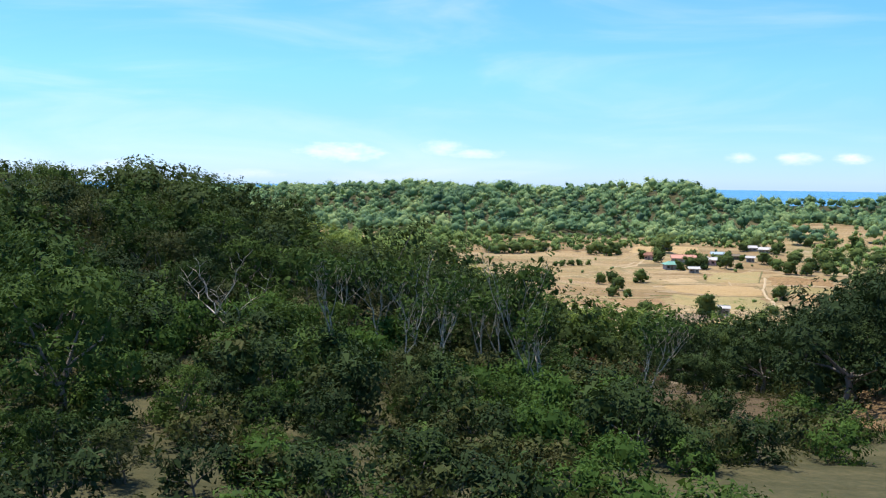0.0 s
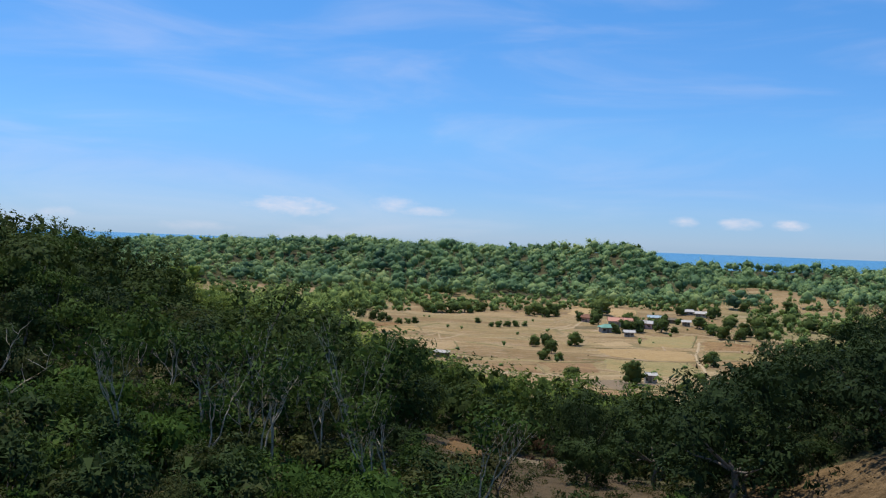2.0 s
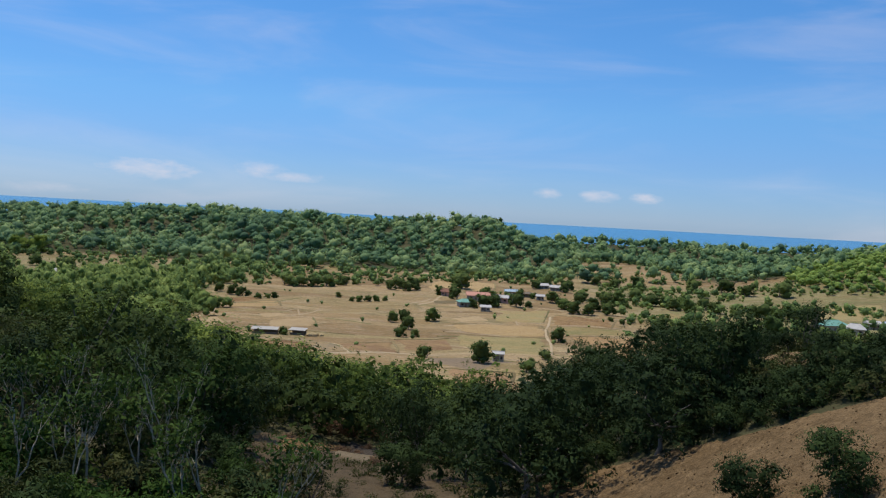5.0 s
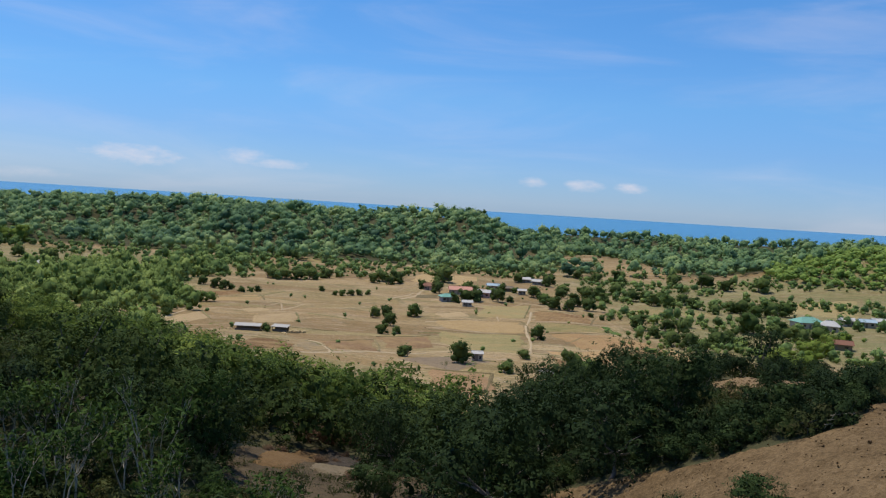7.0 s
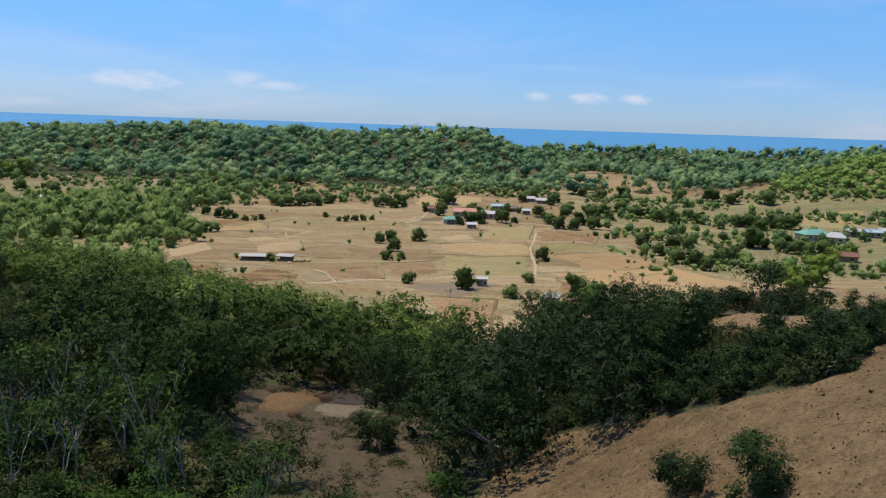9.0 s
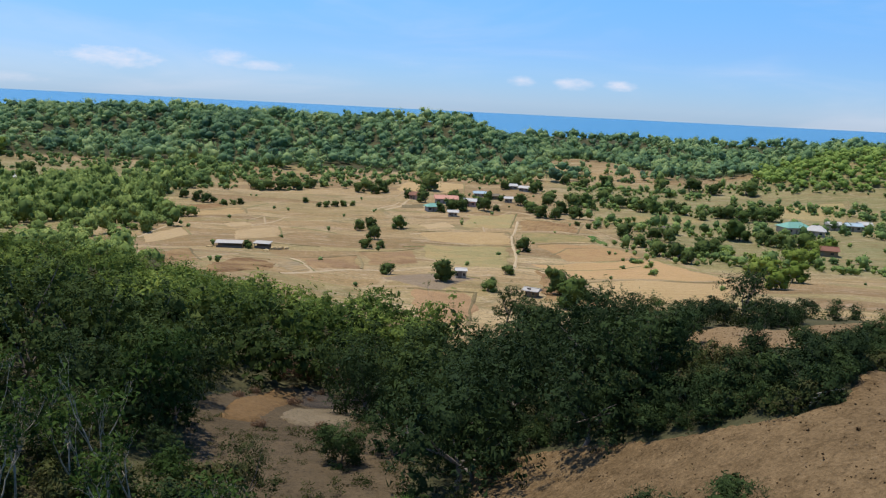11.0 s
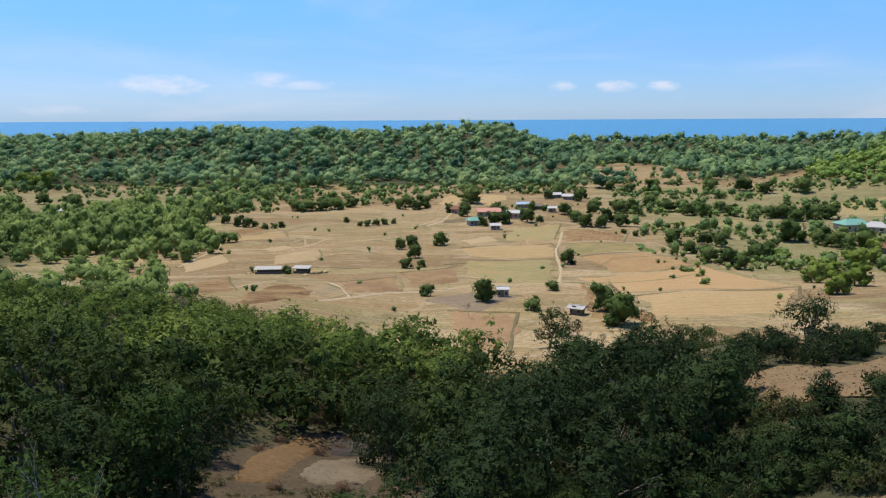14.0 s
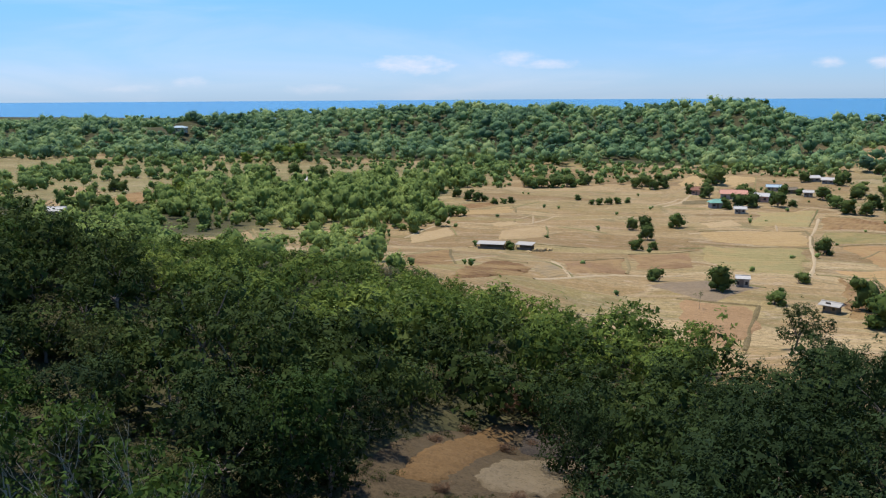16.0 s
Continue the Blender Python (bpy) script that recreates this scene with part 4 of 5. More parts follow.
woods("dry_scrub", FOOT_TREE, scatter(-95, 0, 112, 165, 5.0, lambda x, y: 122 < y + 0.30 * x < 150 and math.sin(x * 0.21) * math.sin(y * 0.17 + 1) > -0.35, 65), 65, 0.5, LEAF_PALE,
      "pale grey-olive dry scrub at the wood's edge", "scrub", trunks=False)
woods("undergrowth", SCRUB, scatter(-70, 30, 17, 88, 3.1, lambda x, y: wooded(x, y) and -1.2 * y - 22 < x < 0.9 * y, 4) + scatter(-75, 2, 88, 142, 3.4, lambda x, y: wooded(x, y) and y + 0.3 * x < 140, 64), 4, 1.15, LEAF_SCRUB,
      "tangled low scrub between the trees", "scrub", trunks=False)

# bamboo groves on the valley floor
CLEARINGS = [[(-150, 215), (-172, 258), (-150, 284), (-122, 250), (-92, 196), (-112, 190)], [(-250, 282), (-300, 328), (-335, 410), (-270, 365), (-246, 320)], [(-265, 336), (-282, 400), (-213, 347), (-216, 298)],
             [(-285, 512), (-270, 575), (-180, 620), (-178, 560), (-195, 495), (-240, 468)],
             [(-225, 405), (-186, 396), (-190, 455), (-172, 478), (-160, 519), (-212, 586), (-277, 550), (-240, 450)], [(-137, 236), (-138, 270), (-133, 291), (-112, 310), (-103, 286), (-117, 270), (-110, 212)]]
FARMYARDS = [(-209.7, 437.6, 13), (-198.7, 342.2, 9), (-241.3, 280.4, 8), (-264.8, 398.4, 10), (-223.5, 269.4, 7), (-233.5, 418.8, 7)]


def west_open(x, y):
    """Bare fields and farmyards among the western thickets."""
    if any(math.hypot(x - a, y - b) < r for a, b, r in FARMYARDS):
        return True
    return any(inside(p, x, y) for p in CLEARINGS) and math.sin(x * 0.31 + y * 0.17) * math.sin(y * 0.27) < 0.72


def grove_edge(y):
    """Where the western groves end against the open fields."""
    return float(np.interp(y, [270, 320, 371, 405, 430, 455, 480, 540], [-78, -90, -112, -122, -126, -118, -98, -92]))


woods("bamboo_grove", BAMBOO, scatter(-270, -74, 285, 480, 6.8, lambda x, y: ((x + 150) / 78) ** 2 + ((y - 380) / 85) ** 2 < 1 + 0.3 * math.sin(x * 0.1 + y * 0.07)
                                      and x < grove_edge(y) and not (x > -128 and y < 303) and not west_open(x, y), 6), 6, 1.2, LEAF_GROVE_HAZED, "feathery light green bamboo thickets", "bamboo", trunks=False, spread=(0.5, 1.5))
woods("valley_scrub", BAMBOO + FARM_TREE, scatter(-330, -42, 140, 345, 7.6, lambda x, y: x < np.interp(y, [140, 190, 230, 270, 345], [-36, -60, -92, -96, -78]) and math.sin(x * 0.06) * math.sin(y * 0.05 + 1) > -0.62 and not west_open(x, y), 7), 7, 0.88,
      LEAF_GROVE_HAZED, "light green thickets on the valley side", "thicket", trunks=False, spread=(0.45, 1.5))
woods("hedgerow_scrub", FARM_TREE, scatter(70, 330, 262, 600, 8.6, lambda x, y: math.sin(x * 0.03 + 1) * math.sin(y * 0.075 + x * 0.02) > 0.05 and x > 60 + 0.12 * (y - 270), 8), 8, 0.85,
      LEAF_HEDGE_HAZED, "dark green hedgerow trees between fields", "hedgerow", trunks=False, spread=(0.4, 1.35))
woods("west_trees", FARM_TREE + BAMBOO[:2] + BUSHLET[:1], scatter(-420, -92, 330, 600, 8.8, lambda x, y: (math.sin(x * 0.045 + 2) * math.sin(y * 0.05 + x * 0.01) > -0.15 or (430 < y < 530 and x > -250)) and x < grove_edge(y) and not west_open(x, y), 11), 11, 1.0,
      LEAF_HEDGE_HAZED, "scattered dark green farm trees", "trees", trunks=False, spread=(0.4, 1.45))

def terrace_scrub(x, y):
    return math.sin(y * 0.32 + 0.8 * math.sin(x * 0.03)) > -0.3 and math.sin(x * 0.07 + y * 0.03) > -0.6


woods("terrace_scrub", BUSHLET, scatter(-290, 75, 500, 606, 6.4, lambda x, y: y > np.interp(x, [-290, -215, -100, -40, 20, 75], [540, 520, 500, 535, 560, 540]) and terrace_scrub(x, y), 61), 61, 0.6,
      LEAF_HEDGE_HAZED, "green scrub on old terraces below the ridge", "scrub", trunks=False)


def foot_belt(x, y):
    """Rows of trees between the last fields and the ridge, broken by pale terraces."""
    low = np.interp(x, [-150, -116, -84, -71, -37, -23, 2, 30, 60], [434, 440, 453, 474, 480, 500, 550, 541, 548])
    bare = math.hypot((x + 66) / 16, (y - 600) / 26) < 1 or math.hypot((x + 128) / 30, (y - 505) / 9) < 1
    return low < y < low + 18 + 0.6 * (608 - low) * (0.5 + 0.5 * math.sin(x * 0.09 + 1)) and math.sin(y * 0.21 + 0.9 * math.sin(x * 0.05)) > -0.55 and not bare


woods("foot_trees", FARM_TREE + BAMBOO[:2], scatter(-150, 60, 430, 612, 7.4, foot_belt, 91), 91, 0.8, LEAF_HEDGE_HAZED, "green trees and thickets along the ridge foot", "trees", trunks=False, spread=(0.4, 1.4))
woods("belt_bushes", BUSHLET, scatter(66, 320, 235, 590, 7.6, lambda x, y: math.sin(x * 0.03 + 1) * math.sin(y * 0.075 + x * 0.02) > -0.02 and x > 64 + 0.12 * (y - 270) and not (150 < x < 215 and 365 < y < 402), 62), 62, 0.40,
      LEAF_GROVE_HAZED, "light green bushes along the hedgerows", "bushes", trunks=False)
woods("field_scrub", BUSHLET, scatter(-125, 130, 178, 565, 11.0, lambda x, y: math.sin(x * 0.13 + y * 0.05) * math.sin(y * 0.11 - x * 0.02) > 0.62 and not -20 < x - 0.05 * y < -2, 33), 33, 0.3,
      LEAF_HEDGE_HAZED, "small green bushes on field banks", "bushes", trunks=False)
# lone trees of the valley: place and crown width
VALLEY_GROUP = "lone trees in the valley"
FIELD_TREES = [(6.5, 199.6, 6.6), (-7.2, 213.4, 4.2), (35.0, 282.2, 6.1), (24.4, 222.6, 4.1), (33.5, 175, 7.4), (-7.8, 333.1, 6.3), (-23.1, 325.9, 5.4), (-18.9, 330.3, 5.9), (-15.4, 298.3, 5.6),
               (-16.8, 273.9, 4.8), (-12.1, 277.3, 3.5), (-51.9, 261.3, 2.7), (-54.9, 406.5, 4.2), (4.1, 489.5, 14.4), (1.2, 430.1, 7.1), (14.8, 402.8, 8.7), (19.8, 402.6, 8.7), (9.7, 394.8, 6.0),
               (30.7, 404.1, 7.7), (36.7, 406.6, 4.2), (53.2, 410.9, 9.0), (55.2, 389.4, 9.0), (52.1, 438.5, 8.5), (70.3, 464.5, 9.0), (17.0, 189.1, 4.2), (32.5, 190, 7.2),
               (16.0, 441, 7.0), (21.5, 436, 6.0), (-7.0, 446, 6.0), (0.5, 450, 7.0), (28.5, 428, 6.0), (36.0, 455, 6.0), (43.0, 452, 5.0), (50.0, 516, 7.0), (58.0, 526, 8.0), (67.0, 506, 8.0), (71.0, 518, 7.0), (8.5, 408, 5.0), (31.0, 437, 5.0)]
HEDGE_TREES = [(-47.1, 396.3, 3.6), (-43.5, 395.8, 4.1), (-39.7, 397.3, 4.1), (-36.0, 398.8, 4.1), (-31.8, 401.2, 3.1), (-88.1, 383.2, 4.0), (-81.8, 387.9, 4.1), (-84.3, 385.2, 3.5), (-102.6, 391.8, 5.7),
               (-97.8, 390.0, 5.7), (-95.1, 391.8, 3.6), (-110.8, 401.0, 6.4), (-30.2, 476.1, 9.2), (-25.1, 466.3, 6.6), (-34.4, 467.6, 7.2), (-21.2, 471.6, 7.9), (-68.4, 463.4, 9.6), (-75.2, 460.1, 9.6),
               (-82.3, 457.8, 10.2), (-89.7, 457.3, 8.4), (-61.3, 475.7, 9.2)]
EAST_TREES = [(81.3, 333.7, 9.1), (92.8, 331.8, 8.2), (96.7, 326.5, 7.6), (101.0, 297.5, 9.5), (108.1, 306.8, 7.3), (82.4, 312.6, 6.4), (82.0, 285.7, 6.7), (86.0, 280.2, 6.6), (88.1, 272.1, 6.4), (130.0, 343.9, 12.1),
              (136.5, 334.9, 6.2), (140.1, 327.9, 9.4), (141.3, 320.8, 8.3), (141.2, 338.4, 7.3), (151.1, 328.5, 8.1), (154.4, 420.9, 10.1), (157.2, 410.1, 9.9), (165.6, 414.4, 10.0), (174.5, 416.2, 10.1), (113.7, 434.6, 8.9),
              (118.5, 426.1, 7.6), (130.0, 441.7, 7.3), (133.0, 432.3, 8.4), (138.6, 414.6, 8.1), (149.5, 422.6, 7.7), (87.4, 431.4, 7.0)]
SLOPE_TREES = [(101.7, 472.6, 10.9), (106.1, 451.0, 10.4), (113.3, 450.3, 9.2), (120.0, 447.6, 9.2), (88.1, 449.8, 9.1), (79.9, 445.1, 10.2), (68.2, 409.3, 9.3), (71.6, 390.4, 9.4), (61.8, 384.9, 6.7), (66.8, 446.2, 8.3),
               (69.1, 369.3, 3.5), (72.6, 362.4, 3.9), (104.8, 547.0, 8.8), (96.6, 573.8, 9.2), (120.0, 551.0, 12.7), (155.7, 549.3, 11.3), (175.9, 550.6, 13.0), (184.6, 533.9, 11.2), (204.9, 527.6, 12.7), (176.9, 435.8, 6.2)]
WEST_TREES = [(-195.5, 386.1, 9.5), (-241.4, 457.1, 12.1), (-250.3, 456.6, 10.1), (-244.5, 494.3, 10.0), (-204.0, 356.9, 8.5), (-208.6, 371.8, 8.3), (-198.9, 314.5, 7.2), (-206.4, 333.7, 7.6), (-236.1, 347.3, 7.6),
              (-257.9, 328.9, 7.6), (-268.3, 356.8, 7.5), (-263.5, 356.8, 6.9), (-233.4, 290.3, 8.2), (-227.5, 299.2, 8.3), (-187.5, 269.4, 8.5), (-197.7, 226.6, 8.5), (-188.6, 245.3, 8.8), (-212.1, 463.4, 13.2)]
LIME_TREES = [(98.6, 242.7, 6.9), (108.5, 257.0, 8.1), (122.3, 273.1, 9.1), (105.7, 232.1, 8.7), (132.7, 283.8, 8.3), (94.9, 219.2, 6.3), (149.1, 314.9, 6.9), (156.3, 317.0, 7.0), (-288.6, 583.4, 17.0), (-301.9, 586.5, 14.6),
              (-198.9, 318.5, 7.2), (-250, 385, 9.0), (-238, 362, 7.0), (-224, 350, 8), (-315.3, 556.9, 10.8), (104.7, 283.5, 6.0), (113.8, 283.2, 4.8)]
for kinds, places, label in ((FAR_TREE, FIELD_TREES, "round dark green tree standing on dry farmland"), (FAR_TREE, HEDGE_TREES, "low dark bush on a field bank"),
                             (FAR_TREE, EAST_TREES, "dark green tree along the fields"), (FAR_TREE, SLOPE_TREES, "green tree at the foot of the bare hill"),
                             (FAR_TREE, WEST_TREES, "dark green tree by the western farms"), (LIME_TREE, LIME_TREES, "yellow-green tree on the valley floor")):
    for x, y, w in places:
        planted(kinds, x, y, rng, w, label, "tree", VALLEY_GROUP, stretch=0.85 if w > 8 else (1.05 if w > 5 else 0.85))
planted(FAR_TREE, 41, 862, rng, 17, "tall dark tree crowning the ridge end", "tree", VALLEY_GROUP)


# ---- woods on the ridge ----
def open_ridge(x, y):
    """Bare clearings and paths on the ridge and its spurs."""
    bare = math.exp(-((x - 128) / 52) ** 2 - ((y - 640) / 48) ** 2) + math.exp(-((x + 20) / 45) ** 2 - ((y - 842) / 16) ** 2)
    bare += math.exp(-((x + 45) / 30) ** 2 - ((y - 608) / 16) ** 2) + math.exp(-((x + 520) / 60) ** 2 - ((y - 720) / 40) ** 2)
    bare += math.exp(-((x + 262) / 45) ** 2 - ((y - 600) / 20) ** 2) + 0.6 * math.exp(-((x + 150) / 110) ** 2 - ((y - 585) / 16) ** 2)
    return bare + 0.35 * math.sin(x * 0.045) * math.sin(y * 0.05 + 1) + 0.3 * math.sin(x * 0.13 + y * 0.09) * math.sin(y * 0.16) > 0.5


def on_ridge(x, y):
    return y > np.interp(x, [-1000, -500, -250, -80, 60, 160, 700], [520, 545, 590, 585, 570, 600, 560]) and -0.98 * y - 40 < x < 0.60 * y + 30 and not open_ridge(x, y)


ridge = scatter(-900, 640, 520, 885, 8.8, on_ridge, 12) + scatter(50, 660, 890, 990, 13.5, lambda x, y: True, 54)
shuffle = np.random.default_rng(13).permutation(len(ridge))
for k, (size, tall, mat, label) in enumerate([(9.4, (0.85, 1.25), LEAF_RIDGE_HAZED, "dark broad-crowned trees of the ridge woods"), (7.6, (0.8, 1.25), LEAF_RIDGE_HAZED, "green trees of the ridge woods"),
                                              (11.6, (0.7, 1.05), LEAF_RIDGE_HAZED, "large spreading trees of the ridge woods")]):
    woods("ridge_woods", RIDGE_TREE, [ridge[i] for i in shuffle[k::3]], 14 + k, size, mat, label, "woods", tall, False, spread=(0.5, 1.45))
woods("mound_trees", FARM_TREE, scatter(75, 190, 592, 690, 15, lambda x, y: open_ridge(x, y), 63), 63, 0.8, LEAF_HEDGE_HAZED, "scattered trees on a bare brown mound", "trees", trunks=False)
# old wide-crowned trees standing up along the crest
crest_rng = np.random.default_rng(66)
crest_line = [(x + crest_rng.uniform(-5, 5), 852 + 26 * crest_rng.random()) for x in np.arange(-560, 46, 9.0) if math.sin(x * 0.05) + 0.8 * math.sin(x * 0.137 + 1) > -0.55 and not -62 < x < 16]
woods("crest_trees", RIDGE_TREE, crest_line + [(-58, 850), (-36, 862), (6, 856), (14, 866), (30, 858), (36, 868), (44, 860)], 67, 12.5, LEAF_RIDGE_HAZED, "large round trees along the ridge crest", "trees", (0.75, 1.1), False, spread=(0.6, 1.35))
# sunlit yellow-green hill
woods("lime_woods", RIDGE_TREE, scatter(215, 420, 500, 640, 6.0, lambda x, y: ((x - 305) / 78) ** 2 + ((y - 575) / 62) ** 2 < 1, 17), 17, 9.0, LEAF_LIME_WOODS,
      "bright yellow-green woods on a low hill", "woods", (0.6, 0.9), False)


# ---- fields ----
def field_plot(corners, mat, label, lift=0.10, name="field_plot", cells=(18, 14)):
    """A plot of tilled land with uneven edges, lying on the ground between four corners."""
    a, b, c, d = [np.array(p, float) for p in corners]
    u, v = np.meshgrid(np.linspace(0, 1, cells[0]), np.linspace(0, 1, cells[1]))
    p = a * ((1 - u) * (1 - v))[..., None] + b * (u * (1 - v))[..., None] + c * (u * v)[..., None] + d * ((1 - u) * v)[..., None]
    size = math.hypot(*(c - a))
    wob = 0.035 * size
    x = p[..., 0] + wob * np.sin(v * 7 + a[0]) * np.cos(u * 5 + a[1]) + 0.4 * wob * np.sin(v * 23 + u * 11)
    y = p[..., 1] + wob * np.sin(u * 6 + a[1]) * np.cos(v * 4) + 0.4 * wob * np.sin(u * 19 + v * 7)
    edge = np.minimum(np.minimum(u, 1 - u) * cells[0], np.minimum(v, 1 - v) * cells[1])
    z = ground_height(x, y) + np.where(edge < 0.5, -0.25, lift)
    n = np.arange(cells[0] * cells[1]).reshape(cells[1], cells[0])
    faces = np.stack([n[:-1, :-1], n[:-1, 1:], n[1:, 1:], n[1:, :-1]], -1).reshape(-1, 4)
    me = mesh_from(name, np.stack([x, y, z], -1).reshape(-1, 3).tolist(), faces.tolist(), mat, True)
    return tagged(new(name, me), label, "field", "field plots", "structure")


EAST_PLOTS = [(SOIL_ORANGE, (42.0, 302.2), (67.4, 319.2), (77.8, 280.5), (46.8, 260.6)), (SOIL_ORANGE, (33.2, 254.5), (77.8, 280.5), (91.9, 235.7), (44.5, 217.1)),
              (SOIL_TAN, (42.8, 213.4), (91.2, 233.8), (70.8, 187.4), (41.0, 179.8)), (SOIL_RED, (33.8, 240.3), (42.0, 213.4), (39.2, 176.7), (28.2, 181.1)),
              (GRASS_PLOT, (21.2, 386.1), (45.8, 401.3), (38.1, 351.4), (17.7, 345.8)), (SOIL_RED, (46.5, 383.9), (72.4, 373.8), (64.0, 341.5), (38.9, 344.1)),
              (GRASS_PLOT, (39.0, 339.1), (66.7, 337.9), (68.0, 322.2), (40.0, 304.4)), (GRASS_GREEN, (67.4, 337.8), (70.1, 338.3), (71.8, 318.7), (68.6, 317.3)),
              (SOIL_TAN, (0.0, 324.0), (35.9, 341.4), (34.1, 303.1), (2.1, 301.8)), (GRASS_PLOT, (-1.7, 291.8), (32.8, 300.2), (25.5, 236.3), (11.3, 232.2)),
              (GRASS_PLOT, (85.6, 401.9), (112.8, 420.3), (111.8, 396.6), (81.2, 375.1))]
WEST_PLOTS = [(SOIL_RED, (-69.3, 216.8), (-66.5, 248.2), (-52.0, 206.2), (-52.4, 176.7)), (SOIL_RED, (-48.8, 225.2), (-38.3, 220.4), (-32.0, 194.3), (-43.6, 164.8)),
              (SOIL_ASH_PALE, (-36.1, 213.7), (-35.0, 229.1), (-24.5, 203.9), (-28.8, 196.6)), (SOIL_BROWN, (-35.8, 241.1), (-17.7, 252.7), (-14.6, 221.7), (-24.3, 206.8)),
              (SOIL_BROWN, (-17.7, 260.8), (-1.2, 277.8), (1.1, 243.6), (-12.7, 230.8)), (SOIL_ASH, (-9.3, 205.5), (3.4, 222.5), (15.8, 211.7), (5.9, 183.1)),
              (SOIL_RAW, (-1.5, 190.0), (13.5, 186.0), (9.8, 148.0), (1.5, 150.0)), (SOIL_PALE, (-75.0, 325.2), (-66.9, 332.3), (-62.8, 323.9), (-70.7, 316.8)),
              (SOIL_PALE, (-67.5, 312.4), (-52.6, 319.9), (-47.5, 294.1), (-60.5, 276.9)), (SOIL_TAN, (-99.5, 362.2), (-78.5, 377.3), (-73.0, 358.8), (-90.7, 340.7)),
              (SOIL_RED, (-103.6, 379.9), (-91.6, 388.5), (-84.4, 379.6), (-99.7, 363.7))]
FAR_PLOTS = [(SOIL_PALE, (-91.2, 283.2), (-85.6, 309.5), (-77.2, 288.9), (-85.5, 264.9)), (SOIL_DARK, (-9.1, 414.8), (4.2, 423.1), (0.8, 410.9), (-9.9, 404.6)),
             (SOIL_PALE, (-0.3, 349.4), (11.9, 360.5), (15.4, 346.2), (3.0, 330.3)), (SOIL_TAN, (-12.9, 560), (26.7, 539.3), (24.0, 475.9), (-14.0, 476.9)),
             (SOIL_PALE, (-146.6, 227.3), (-146.1, 275.2), (-105.9, 215.4), (-108.3, 197.3)), (SOIL_RED, (-215.4, 429.0), (-195.3, 473.4), (-174.8, 441.8), (-190.8, 388.6)),
             (SOIL_PALE, (-259.6, 296.3), (-302.2, 375.5), (-268.2, 355.0), (-238.7, 286.1)), (SOIL_RED, (-252.1, 333.5), (-262.6, 397.6), (-222.7, 334.8), (-226.7, 299.9)),
             (SOIL_PALE, (-130.1, 281.7), (-115.9, 308.2), (-103.8, 294.6), (-121.6, 269.0)), (GRASS_PLOT, (113.8, 413.8), (140.4, 420.4), (134.9, 395.7), (113.2, 393.3)),
             (GRASS_PLOT, (200.6, 487.0), (255.0, 501.9), (215.3, 422.6), (183.3, 437.5))]
PLOT_LABELS = {SOIL_RAW: "bare orange-brown slope of raw earth", SOIL_ORANGE: "bare orange-tan field of dry soil", SOIL_TAN: "tan stubble field with faint rows", SOIL_RED: "freshly ploughed red-brown field plot", GRASS_PLOT: "thin yellowish-green crop plot",
               GRASS_GREEN: "small bright green vegetable bed", SOIL_ASH: "field burnt to grey-brown ash", SOIL_ASH_PALE: "fallow grey-brown field plot", SOIL_BROWN: "ploughed brown field plot",
               SOIL_PALE: "pale bare patch of dusty soil", SOIL_DARK: "dark damp seed bed plot"}
for k, (mat, *corners) in enumerate(EAST_PLOTS + WEST_PLOTS + FAR_PLOTS):
    field_plot(corners, mat, PLOT_LABELS[mat], 0.10 + 0.03 * (k % 5))

# ploughed slope close by, the upper field behind its hedge, and the bare gully floor
def tilled(poly, step, mat, label, lift=0.17, name="ploughed_field", category="field"):
    """Tilled soil filling an outline on the ground, with clods turned up unevenly."""
    rng = np.random.default_rng(41)
    px, py = [p[0] for p in poly], [p[1] for p in poly]
    xs, ys = np.arange(min(px), max(px), step), np.arange(min(py), max(py), step)
    x, y = np.meshgrid(xs, ys)
    z = ground_height(x, y) + lift + rng.uniform(-0.05, 0.05, x.shape) + 0.04 * np.sin((x * 0.8 + y * 0.6) * 7)
    n = np.arange(x.size).reshape(x.shape)
    faces = [(n[j, i], n[j, i + 1], n[j + 1, i + 1], n[j + 1, i]) for j in range(len(ys) - 1) for i in range(len(xs) - 1)
             if inside(poly, xs[i] + step / 2 + 0.3 * math.sin(ys[j] * 2), ys[j] + step / 2 + 0.3 * math.sin(xs[i] * 1.7))]
    used = sorted({v for f in faces for v in f})
    remap = {int(v): k for k, v in enumerate(used)}
    flat = np.stack([x, y, z], -1).reshape(-1, 3)
    # the outermost corners drop onto the outline
    count = np.bincount(np.array(faces).ravel(), minlength=x.size)
    ends = np.array(poly, float)
    for v in used:
        if count[v] < 4:
            a, b = ends, np.roll(ends, -1, 0)
            f = np.clip(((flat[v, :2] - a) * (b - a)).sum(1) / ((b - a) ** 2).sum(1), 0, 1)
            near = a + (b - a) * f[:, None]
            k = int(np.argmin(((near - flat[v, :2]) ** 2).sum(1)))
            flat[v, :2] = near[k] + rng.uniform(-0.12, 0.12, 2)
            flat[v, 2] = float(ground_height(*flat[v, :2])) + 0.06
    me = mesh_from(name, flat[used].tolist(), [[remap[int(v)] for v in f] for f in faces], mat, True)
    return tagged(new(name, me), label, category, "field plots", "structure")


